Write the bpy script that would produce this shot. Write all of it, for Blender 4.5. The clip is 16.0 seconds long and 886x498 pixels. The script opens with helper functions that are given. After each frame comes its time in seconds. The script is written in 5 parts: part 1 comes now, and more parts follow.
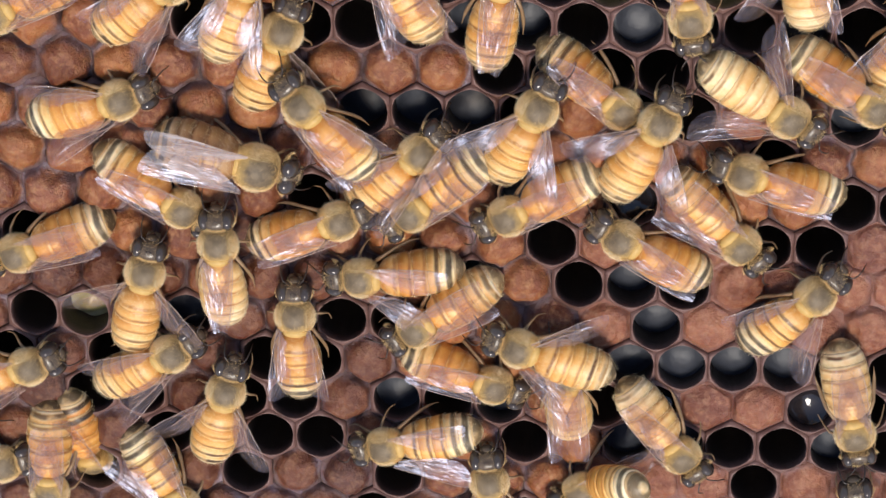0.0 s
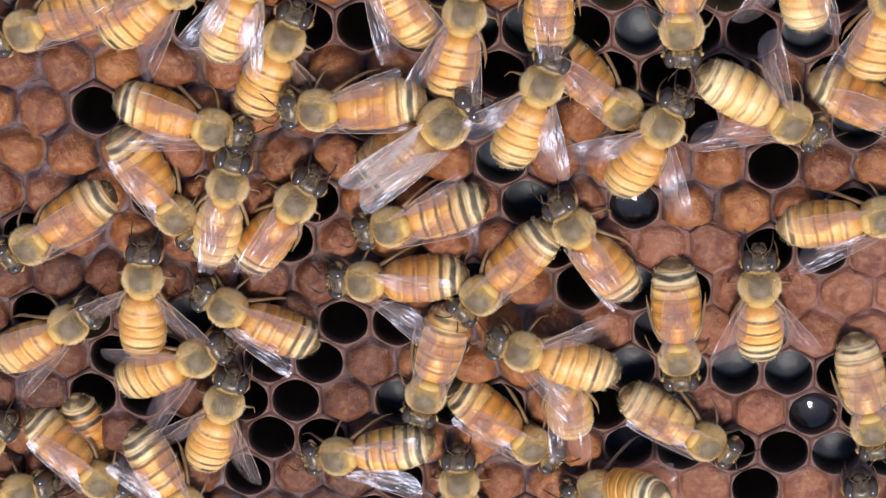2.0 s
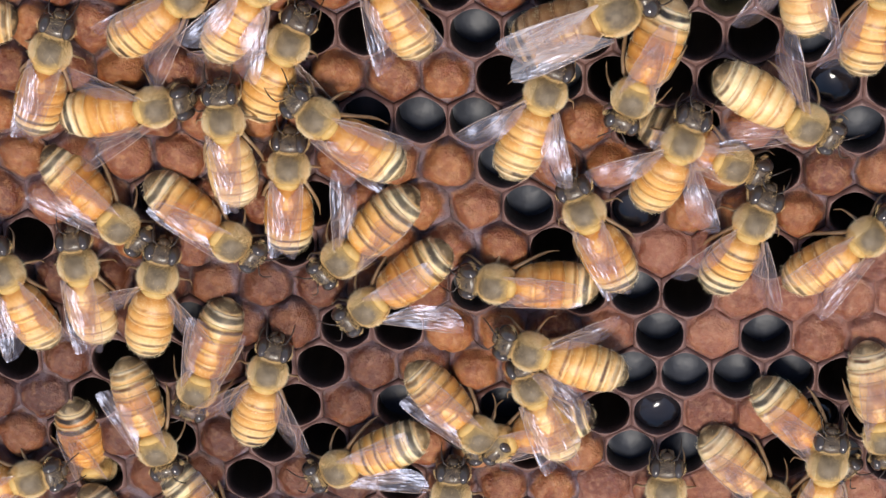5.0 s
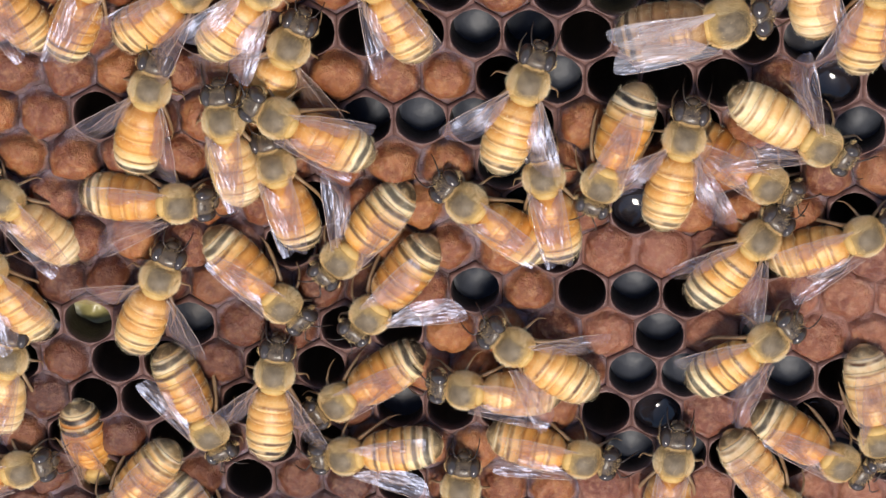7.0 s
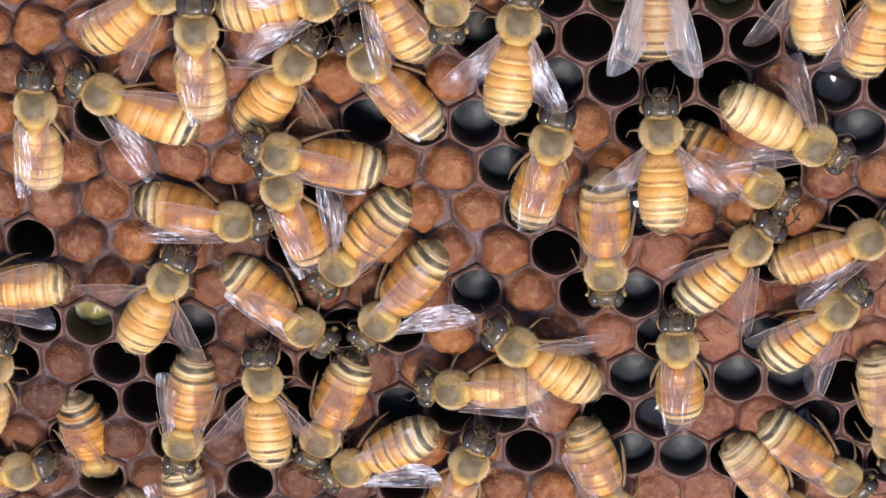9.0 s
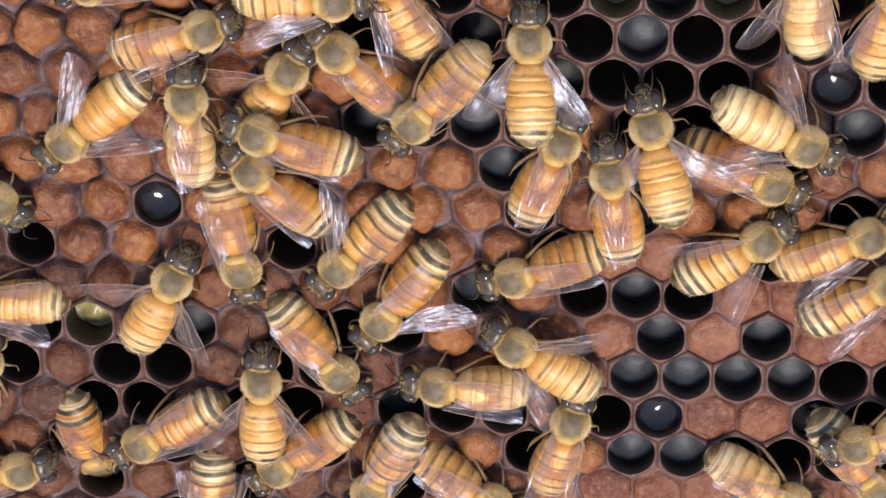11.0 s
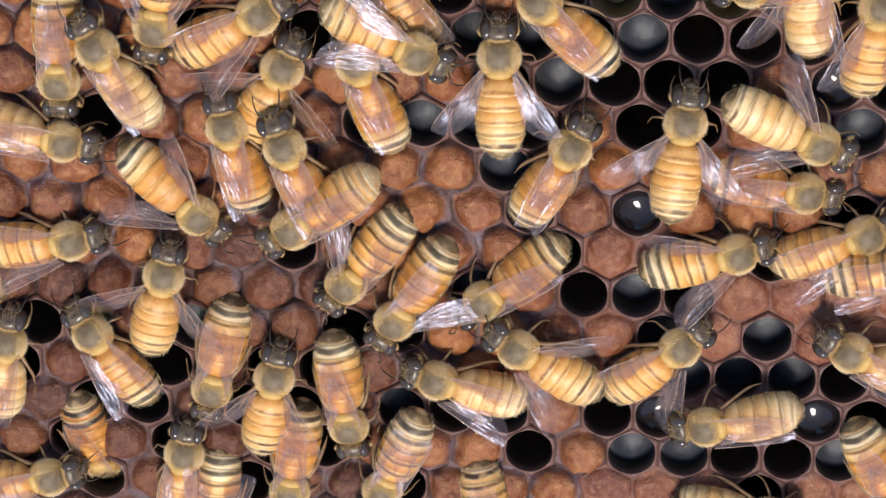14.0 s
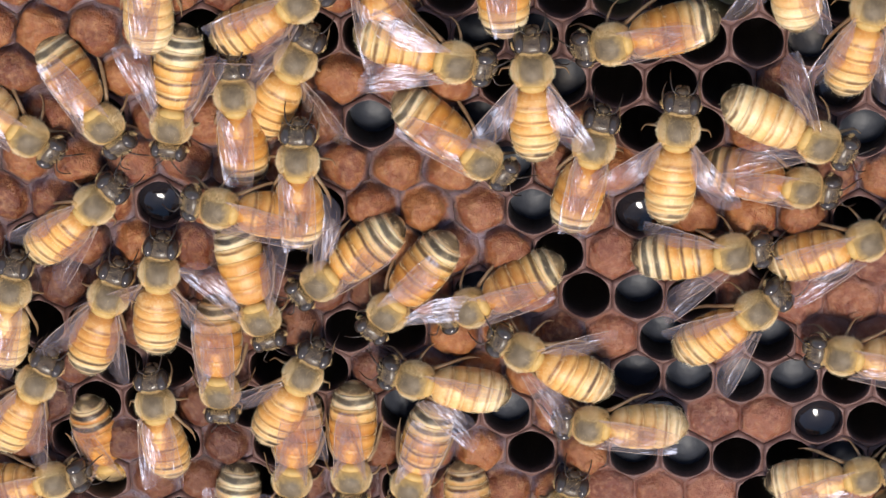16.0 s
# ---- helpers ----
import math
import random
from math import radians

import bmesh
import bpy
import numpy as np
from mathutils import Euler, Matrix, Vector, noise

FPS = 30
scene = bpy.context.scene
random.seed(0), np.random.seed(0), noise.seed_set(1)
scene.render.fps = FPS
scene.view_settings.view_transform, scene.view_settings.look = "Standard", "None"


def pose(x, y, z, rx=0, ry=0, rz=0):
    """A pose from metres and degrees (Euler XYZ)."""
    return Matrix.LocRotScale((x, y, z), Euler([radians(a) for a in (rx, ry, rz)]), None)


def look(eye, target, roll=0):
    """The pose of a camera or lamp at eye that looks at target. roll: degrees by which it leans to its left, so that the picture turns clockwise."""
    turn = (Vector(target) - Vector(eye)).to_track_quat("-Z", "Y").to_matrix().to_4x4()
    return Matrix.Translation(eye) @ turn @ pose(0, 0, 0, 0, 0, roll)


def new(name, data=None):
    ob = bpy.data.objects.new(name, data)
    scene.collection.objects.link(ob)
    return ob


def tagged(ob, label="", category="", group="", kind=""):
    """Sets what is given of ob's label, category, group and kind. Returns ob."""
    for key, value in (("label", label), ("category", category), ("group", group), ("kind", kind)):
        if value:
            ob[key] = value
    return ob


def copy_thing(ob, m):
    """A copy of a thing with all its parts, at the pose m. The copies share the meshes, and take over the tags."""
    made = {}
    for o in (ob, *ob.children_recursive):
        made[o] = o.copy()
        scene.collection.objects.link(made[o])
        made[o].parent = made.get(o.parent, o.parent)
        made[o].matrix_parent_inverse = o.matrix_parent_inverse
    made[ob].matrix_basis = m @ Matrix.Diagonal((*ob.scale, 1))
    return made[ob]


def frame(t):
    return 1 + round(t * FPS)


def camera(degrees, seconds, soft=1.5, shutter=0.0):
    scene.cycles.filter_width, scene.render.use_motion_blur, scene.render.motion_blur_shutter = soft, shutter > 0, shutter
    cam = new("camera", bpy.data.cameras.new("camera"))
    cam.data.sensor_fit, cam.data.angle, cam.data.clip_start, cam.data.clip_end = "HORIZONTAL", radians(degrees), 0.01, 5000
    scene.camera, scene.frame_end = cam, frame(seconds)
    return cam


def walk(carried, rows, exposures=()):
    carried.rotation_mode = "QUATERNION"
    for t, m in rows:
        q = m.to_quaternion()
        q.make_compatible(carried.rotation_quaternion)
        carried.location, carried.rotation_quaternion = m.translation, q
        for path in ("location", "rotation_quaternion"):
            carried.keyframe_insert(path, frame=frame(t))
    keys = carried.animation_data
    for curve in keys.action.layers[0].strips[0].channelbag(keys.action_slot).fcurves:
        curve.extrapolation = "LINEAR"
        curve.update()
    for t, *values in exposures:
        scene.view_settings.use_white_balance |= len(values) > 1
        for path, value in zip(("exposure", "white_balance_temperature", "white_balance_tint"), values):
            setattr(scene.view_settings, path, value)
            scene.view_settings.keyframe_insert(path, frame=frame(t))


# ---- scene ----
# Honeybees creep over a brood comb, seen from a hand's width or two away. Millimetres below are 0.001 of a unit.
MM = 0.001
cam = camera(20, 16.0, soft=1.5)
WAY = [(0, 0.00352, 0.11484, 0.22410), (1, 0.00349, 0.11494, 0.22405), (2, 0.00335, 0.11510, 0.22398), (3, 0.00318, 0.11525, 0.22392), (4, 0.00317, 0.11540, 0.22385), (6.5, 0.00317, 0.11553, 0.22378), (7.5, 0.00317, 0.11555, 0.22377), (9, 0.00308, 0.11573, 0.22369), (11.5, 0.00305, 0.11580, 0.22365), (12.5, 0.00311, 0.11585, 0.22363), (13.5, 0.00305, 0.11575, 0.22368), (14.5, 0.00294, 0.11576, 0.22369), (15.5, 0.00277, 0.11581, 0.22367), (16, 0.00277, 0.11583, 0.22366)]
walk(cam, [(t, pose(x, y, z, -26.365, 4.054, -0.596)) for t, x, y, z in WAY])

# ---- light: open shade, the sun behind thin cloud over the comb's lower edge ----
world = bpy.data.worlds.new("sky")
scene.world = world
world.use_nodes = True
wn = world.node_tree
sky = wn.nodes.new("ShaderNodeTexSky")
sky.sky_type = "NISHITA"
sky.sun_disc = False
sky.sun_elevation = radians(73)
sky.sun_rotation = radians(168)
wn.links.new(sky.outputs[0], wn.nodes["Background"].inputs[0])
wn.nodes["Background"].inputs[1].default_value = 0.118
sun_data = bpy.data.lights.new("sun", "SUN")
sun_data.energy, sun_data.angle, sun_data.color = 2.85, radians(18), (1.0, 0.925, 0.83)
sun = new("sun", sun_data)
sun.matrix_world = look((0.07, -0.27, 0.96), (0, 0, 0))
scene.view_settings.exposure = 0.53


# ---- materials ----
class Nodes:
    """A node material and short ways to add and link its nodes."""

    def __init__(self, name):
        self.mat = bpy.data.materials.new(name)
        self.mat.use_nodes = True
        self.tree = self.mat.node_tree
        self.out = self.tree.nodes["Material Output"]
        self.shader = self.tree.nodes["Principled BSDF"]
        self.coord = self.add("ShaderNodeTexCoord").outputs["Object"]

    def add(self, kind, **values):
        node = self.tree.nodes.new(kind)
        for key, value in values.items():
            node.inputs[key.replace("_", " ")].default_value = value
        return node

    def link(self, a, b):
        self.tree.links.new(a, b)

    def noise(self, per_mm, detail=4.0, rough=0.6, source=None):
        n = self.add("ShaderNodeTexNoise", Scale=per_mm * 1000, Detail=detail, Roughness=rough)
        self.link(source or self.coord, n.inputs["Vector"])
        return n.outputs["Fac"]

    def ramp(self, fac, *stops):
        r = self.add("ShaderNodeValToRGB")
        ramp = r.color_ramp
        while len(ramp.elements) < len(stops):
            ramp.elements.new(0.5)
        for e, (p, c) in zip(ramp.elements, stops):
            e.position, e.color = p, (*c, 1)
        self.link(fac, r.inputs[0])
        return r.outputs[0]

    def mix(self, fac, a, b, mode="MIX"):
        m = self.tree.nodes.new("ShaderNodeMix")
        m.data_type, m.blend_type = "RGBA", mode
        for sock, v in ((m.inputs[0], fac), (m.inputs[6], a), (m.inputs[7], b)):
            if isinstance(v, (int, float)):
                sock.default_value = v
            elif isinstance(v, tuple):
                sock.default_value = (*v, 1)
            else:
                self.link(v, sock)
        return m.outputs[2]

    def bump(self, height, depth_mm, strength=1.0):
        b = self.add("ShaderNodeBump", Strength=strength, Distance=depth_mm * MM)
        self.link(height, b.inputs["Height"])
        self.link(b.outputs[0], self.shader.inputs["Normal"])
        return b

    def colour(self, c):
        if isinstance(c, tuple):
            self.shader.inputs["Base Color"].default_value = (*c, 1)
        else:
            self.link(c, self.shader.inputs["Base Color"])

    def set(self, **values):
        for key, value in values.items():
            self.shader.inputs[key.replace("_", " ")].default_value = value
        return self

    def own_coord(self):
        """Object space shifted by the object's own random number, so that alike pieces differ."""
        info = self.add("ShaderNodeObjectInfo")
        add = self.tree.nodes.new("ShaderNodeVectorMath")
        add.operation = "ADD"
        self.link(self.coord, add.inputs[0])
        self.link(info.outputs["Random"], add.inputs[1])
        self.coord = add.outputs[0]
        return info.outputs["Random"]

    def scaled(self, value, low, high, to_low=0.0, to_high=1.0):
        m = self.add("ShaderNodeMapRange", From_Min=low, From_Max=high, To_Min=to_low, To_Max=to_high)
        self.link(value, m.inputs["Value"])
        return m.outputs[0]

    def attribute(self, name):
        a = self.add("ShaderNodeAttribute")
        a.attribute_name = name
        return a.outputs["Fac"]


def wax_capping(name, tones, fleck, joint=((0.055, 0.03, 0.028), (0.11, 0.06, 0.058), (0.16, 0.105, 0.115), (0.22, 0.165, 0.19))):
    """Fibrous brown caps, each of its own tone, in a grey-mauve web."""
    n = Nodes(name)
    rnd = n.own_coord()
    grain, blot = n.noise(1.3, 5, 0.68), n.noise(0.4, 3)
    base = n.ramp(rnd, *[(i / (len(tones) - 1), c) for i, c in enumerate(tones)])
    base = n.mix(n.ramp(blot, (0.35, (0, 0, 0)), (0.65, (1, 1, 1))), base, n.mix(1.0, base, (0.62, 0.46, 0.44), "MULTIPLY"))
    base = n.mix(n.ramp(grain, (0.46, (0, 0, 0)), (0.80, (0.6, 0.6, 0.6))), base, fleck)
    ragged = n.tree.nodes.new("ShaderNodeMath")
    ragged.operation = "MULTIPLY_ADD"
    n.link(n.noise(0.7, 4, 0.65), ragged.inputs[0])
    ragged.inputs[1].default_value = 0.34
    n.link(n.attribute("along"), ragged.inputs[2])
    web = n.ramp(n.noise(0.35, 3), *zip((0.38, 0.50, 0.62, 0.72), joint))
    n.colour(n.mix(n.scaled(ragged.outputs[0], 0.93, 1.10), base, web))
    n.set(Roughness=0.42, Specular_IOR_Level=0.5, Subsurface_Weight=0.15, Subsurface_Scale=0.0006)
    n.shader.inputs["Subsurface Radius"].default_value = (1.0, 0.3, 0.1)
    n.bump(n.mix(0.5, n.noise(4.0, 3, 0.65), n.noise(1.2, 5, 0.7)), 0.42, 0.9)
    return n.mat


def wax_rim():
    n = Nodes("cell_wax_shaded_inward")
    n.own_coord()
    # Shade down the cell is put into the colour: walls darken below the lip.
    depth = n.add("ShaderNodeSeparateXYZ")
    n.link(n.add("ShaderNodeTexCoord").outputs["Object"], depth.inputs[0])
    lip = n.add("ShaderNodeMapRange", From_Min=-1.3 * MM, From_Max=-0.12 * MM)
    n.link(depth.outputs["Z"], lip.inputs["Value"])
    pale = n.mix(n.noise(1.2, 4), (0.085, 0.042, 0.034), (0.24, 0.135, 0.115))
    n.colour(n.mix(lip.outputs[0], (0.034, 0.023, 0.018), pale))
    n.set(Roughness=0.42, Specular_IOR_Level=0.4)
    n.bump(n.noise(3.0, 4), 0.15, 0.7)
    return n.mat


def cell_content(name, dark, light, rough, spec=0.5):
    n = Nodes(name)
    n.own_coord()
    n.colour(n.mix(n.noise(0.9, 4), dark, light))
    n.set(Roughness=rough, Specular_IOR_Level=spec)
    n.bump(n.noise(2.4, 4), 0.12, 0.3 if rough > 0.1 else 0.1)
    return n.mat


def tergite_wax(name, amber, pale, dark, dark_from, dark_to, least=0.35):
    """Bands of an abdomen plate: a front darkened by painted lap shadow, amber, then a dark crescent of its own
    strength, with a pale hairy hind edge.
    """
    n = Nodes(name)
    along, fine = n.attribute("along"), n.noise(1.8, 3)
    chance = n.add("ShaderNodeObjectInfo").outputs["Random"]
    side = n.add("ShaderNodeSeparateXYZ")
    n.link(n.coord, side.inputs[0])
    flank = n.tree.nodes.new("ShaderNodeMath")
    flank.operation = "ABSOLUTE"
    n.link(side.outputs["Y"], flank.inputs[0])
    crescent = n.scaled(flank.outputs[0], 0.5 * MM, 2.5 * MM, -0.09, -0.29)
    wob = n.tree.nodes.new("ShaderNodeMath")
    wob.operation = "MULTIPLY_ADD"
    n.link(n.noise(0.42, 4, 0.6), wob.inputs[0])
    wob.inputs[1].default_value = 0.28
    n.link(along, wob.inputs[2])
    bent = n.tree.nodes.new("ShaderNodeMath")
    n.link(wob.outputs[0], bent.inputs[0])
    n.link(crescent, bent.inputs[1])
    # The shadow under the overlapping plate is painted as a darker front.
    lap_shade = tuple(0.62 * a + 0.2 * d for a, d in zip(amber, dark))
    plain = n.ramp(bent.outputs[0], (0.0, lap_shade), (0.3, amber), (0.56, tuple(0.5 * (a + p) for a, p in zip(amber, pale))), (0.78, amber), (0.95, pale))
    band = n.ramp(bent.outputs[0], (dark_from - 0.06, (0, 0, 0)), (dark_from + 0.08, (1, 1, 1)), (dark_to, (1, 1, 1)), (min(dark_to + 0.16, 0.99), (0, 0, 0)))
    weight = n.mix(1.0, band, n.ramp(chance, (0.0, (least,) * 3), (0.3, (1,) * 3), (0.6, (max(least, 0.65),) * 3), (1.0, (0.95,) * 3)), "MULTIPLY")
    weight = n.mix(1.0, weight, n.ramp(n.noise(0.5, 2), (0.36, (max(least, 0.45),) * 3), (0.5, (1,) * 3)), "MULTIPLY")
    band = n.mix(weight, plain, dark)
    tone = n.ramp(chance, (0.0, (0.9, 0.84, 0.8)), (0.5, (1, 1, 1)), (1.0, (1.0, 0.92, 0.80)))
    band = n.mix(1.0, band, tone, "MULTIPLY")
    # Crosswise streaks in the colour stand for hair and sheen.
    across = n.add("ShaderNodeMapping")
    across.inputs["Scale"].default_value = (1.0, 0.22, 0.22)
    n.link(n.coord, across.inputs["Vector"])
    band = n.mix(n.ramp(n.noise(1.5, 3, 0.6, across.outputs[0]), (0.42, (0, 0, 0)), (0.68, (1, 1, 1))), band, n.mix(1.0, band, (0.90, 0.80, 0.66), "MULTIPLY"))
    n.colour(n.mix(n.ramp(fine, (0.45, (0, 0, 0)), (0.75, (1, 1, 1))), band, n.mix(1.0, band, (0.90, 0.82, 0.70), "MULTIPLY")))
    n.set(Roughness=0.40, Specular_IOR_Level=0.5, Subsurface_Weight=0.1, Subsurface_Scale=0.0005)
    n.shader.inputs["Subsurface Radius"].default_value = (1.0, 0.5, 0.2)
    stretch = n.add("ShaderNodeMapping")
    stretch.inputs["Scale"].default_value = (0.25, 1, 1)
    n.link(n.coord, stretch.inputs["Vector"])
    n.bump(n.mix(0.4, n.noise(7, 3, 0.6, stretch.outputs[0]), n.noise(0.8, 3)), 0.08, 0.8)
    return n.mat


def skin(name, low, high, rough, per_mm=2.5, relief=0.06, spec=0.5):
    n = Nodes(name)
    n.colour(n.mix(n.noise(per_mm, 4), low, high))
    n.set(Roughness=rough, Specular_IOR_Level=spec)
    n.bump(n.noise(per_mm * 3, 3), relief, 0.8)
    return n.mat


def wing_film(name, thin, thick, low, high):
    """A clear smoky film with a glossy sheen, its milky streaks painted for patchy white reflections; thin and thick:
    how much of the light its clear and its milky streaks catch.
    """
    n = Nodes(name)
    n.colour(n.mix(n.noise(0.5, 3), low, high))
    n.set(Roughness=0.5, Specular_IOR_Level=0.3)
    along = n.add("ShaderNodeMapping")
    along.inputs["Scale"].default_value = (0.2, 1, 1)
    n.link(n.coord, along.inputs["Vector"])
    relief = n.bump(n.noise(2.2, 2, 0.5, along.outputs[0]), 0.16, 0.9)
    clear = n.add("ShaderNodeBsdfTransparent")
    clear.inputs[0].default_value = (0.965, 0.89, 0.81, 1)
    # Streaks of white reflection are painted as milkier film.
    sheen_streak = n.scaled(n.noise(0.8, 4, 0.65, along.outputs[0]), 0.42, 0.70, thin, thick)
    film = n.tree.nodes.new("ShaderNodeMixShader")
    n.link(sheen_streak, film.inputs[0])
    n.link(clear.outputs[0], film.inputs[1])
    n.link(n.shader.outputs[0], film.inputs[2])
    sheen = n.add("ShaderNodeBsdfGlossy", Roughness=0.28)
    # The blue of the reflected sky is put into the gloss colour.
    sheen.inputs["Color"].default_value = (0.62, 0.70, 1.0, 1)
    n.link(relief.outputs[0], sheen.inputs["Normal"])
    both = n.tree.nodes.new("ShaderNodeMixShader")
    both.inputs[0].default_value = 0.054
    n.link(film.outputs[0], both.inputs[1])
    n.link(sheen.outputs[0], both.inputs[2])
    n.link(both.outputs[0], n.out.inputs[0])
    return n.mat


def thorax_shell():
    """A bare grey-olive shield on the back, golden skin round it."""
    n = Nodes("olive_thorax_shell")
    ragged = n.tree.nodes.new("ShaderNodeMath")
    ragged.operation = "MULTIPLY_ADD"
    n.link(n.noise(1.3, 3), ragged.inputs[0])
    ragged.inputs[1].default_value = 0.5
    n.link(n.attribute("along"), ragged.inputs[2])
    dark = n.mix(n.ramp(n.noise(0.9, 4), (0.35, (0, 0, 0)), (0.68, (1, 1, 1))), (0.10, 0.070, 0.040), (0.215, 0.152, 0.085))
    gold = n.mix(n.noise(2.5, 4), (0.44, 0.266, 0.076), (0.64, 0.415, 0.14))
    n.colour(n.mix(n.scaled(ragged.outputs[0], 0.85, 1.40), dark, gold))
    n.set(Roughness=0.5, Specular_IOR_Level=0.35)
    n.bump(n.noise(8, 3), 0.05, 0.8)
    return n.mat


CAPPING = wax_capping("brood_capping_wax", [(0.18, 0.056, 0.026), (0.31, 0.108, 0.036), (0.20, 0.066, 0.034), (0.40, 0.155, 0.046), (0.25, 0.088, 0.045)], (0.58, 0.31, 0.135))
OLD_CAPPING = wax_capping("old_capping_wax", [(0.095, 0.030, 0.018), (0.17, 0.056, 0.024), (0.12, 0.038, 0.021), (0.21, 0.074, 0.028)], (0.36, 0.18, 0.085))
FRESH_CAPPING = wax_capping("pinkish_capping_wax", [(0.19, 0.062, 0.034), (0.31, 0.12, 0.066), (0.24, 0.08, 0.036), (0.33, 0.132, 0.07)], (0.52, 0.28, 0.16),
                            ((0.13, 0.046, 0.032), (0.20, 0.08, 0.054), (0.25, 0.115, 0.085), (0.27, 0.15, 0.13)))
RIM = wax_rim()
JELLY = cell_content("grey_cell_food", (0.010, 0.012, 0.019), (0.034, 0.038, 0.050), 0.46, 0.3)
NECTAR = cell_content("dark_nectar", (0.012, 0.010, 0.012), (0.02, 0.017, 0.02), 0.07, 0.6)
LARVA = cell_content("yellow_green_brood_food", (0.20, 0.17, 0.06), (0.34, 0.3, 0.13), 0.3)
FUZZ = skin("blond_hair", (0.72, 0.46, 0.17), (0.92, 0.68, 0.345), 0.5, 1.0, 0.0)
SHORT_FUZZ = skin("short_pale_hair", (0.76, 0.57, 0.30), (0.92, 0.77, 0.50), 0.6, 1.0, 0.0)
SCUTUM = thorax_shell()
HEAD = skin("dark_head_shell", (0.03, 0.021, 0.015), (0.17, 0.12, 0.078), 0.24, 1.3)
EYE = skin("black_compound_eye", (0.026, 0.019, 0.016), (0.075, 0.055, 0.044), 0.12, 8, 0.006, 0.7)
LIMB = skin("brown_leg_shell", (0.14, 0.078, 0.037), (0.36, 0.23, 0.12), 0.34)
FEELER = skin("black_antenna_shell", (0.02, 0.015, 0.012), (0.06, 0.04, 0.03), 0.35)
VEIN = skin("brown_wing_vein", (0.30, 0.18, 0.11), (0.56, 0.43, 0.37), 0.16, spec=1.0)
FILM = wing_film("wing_membrane", 0.05, 0.18, (0.36, 0.21, 0.12), (0.52, 0.36, 0.27))
# White sheen on the drone's wings is put into this paler, milkier film.
DRONE_FILM = wing_film("drone_wing_sheen_film", 0.12, 0.46, (0.56, 0.48, 0.44), (0.82, 0.78, 0.80))
TIP = tergite_wax("dark_tail_plate", (0.72, 0.52, 0.28), (0.80, 0.64, 0.38), (0.022, 0.016, 0.012), 0.26, 0.84)
TAN, CREAM = (0.75, 0.455, 0.165), (0.92, 0.79, 0.54)
BROWN, BLACK = (0.11, 0.045, 0.016), (0.016, 0.012, 0.010)
# four plates of each kind: the front three, the fourth, the fifth, the tail
PLATES = {
    "gold": (tergite_wax("gold_front_plate", (0.70, 0.355, 0.088), (0.84, 0.55, 0.22), (0.23, 0.09, 0.024), 0.68, 0.80),
             tergite_wax("gold_middle_plate", TAN, (0.91, 0.72, 0.40), (0.11, 0.045, 0.015), 0.55, 0.77),
             tergite_wax("gold_hind_plate", TAN, CREAM, (0.038, 0.02, 0.011), 0.46, 0.78), TIP),
    "pale": (tergite_wax("pale_front_plate", (0.78, 0.50, 0.20), (0.88, 0.65, 0.35), (0.46, 0.23, 0.075), 0.72, 0.82),
             tergite_wax("pale_middle_plate", (0.82, 0.60, 0.31), CREAM, (0.32, 0.16, 0.065), 0.66, 0.78),
             tergite_wax("pale_hind_plate", (0.86, 0.68, 0.40), CREAM, (0.14, 0.07, 0.033), 0.58, 0.78), TIP),
    "orange": (tergite_wax("orange_front_plate", (0.62, 0.28, 0.055), (0.78, 0.44, 0.13), (0.48, 0.20, 0.04), 0.74, 0.84),
               tergite_wax("orange_middle_plate", (0.78, 0.48, 0.17), (0.90, 0.68, 0.36), BROWN, 0.64, 0.78),
               tergite_wax("orange_hind_plate", (0.88, 0.72, 0.45), CREAM, BLACK, 0.42, 0.78, 0.85), TIP),
    "dark": (tergite_wax("banded_front_plate", (0.70, 0.36, 0.085), (0.87, 0.60, 0.25), (0.11, 0.045, 0.014), 0.66, 0.80, 0.85),
             tergite_wax("banded_middle_plate", (0.86, 0.64, 0.32), CREAM, (0.025, 0.016, 0.011), 0.48, 0.78, 0.85),
             tergite_wax("banded_hind_plate", (0.90, 0.76, 0.48), CREAM, BLACK, 0.38, 0.80, 0.85), TIP),
    "honey": (tergite_wax("honey_front_plate", (0.54, 0.235, 0.045), (0.76, 0.46, 0.15), (0.26, 0.10, 0.025), 0.70, 0.82),
              tergite_wax("honey_middle_plate", (0.66, 0.38, 0.12), (0.86, 0.66, 0.33), (0.05, 0.025, 0.013), 0.54, 0.78, 0.85),
              tergite_wax("honey_hind_plate", (0.84, 0.66, 0.38), CREAM, BLACK, 0.40, 0.80, 0.85), TIP),
}
PLATES["drone"] = (tergite_wax("drone_front_plate", (0.36, 0.19, 0.075), (0.52, 0.32, 0.15), (0.20, 0.09, 0.03), 0.70, 0.84),
                   tergite_wax("drone_middle_plate", (0.40, 0.23, 0.10), (0.58, 0.40, 0.22), BROWN, 0.62, 0.80),
                   tergite_wax("drone_hind_plate", (0.48, 0.32, 0.17), (0.66, 0.52, 0.34), BLACK, 0.46, 0.80, 0.85), TIP)
EMBER = tergite_wax("ember_hind_plate", (0.60, 0.26, 0.06), (0.86, 0.68, 0.40), BLACK, 0.44, 0.80, 0.9)
PLATES["ember"] = (PLATES["orange"][0], EMBER, EMBER, TIP)


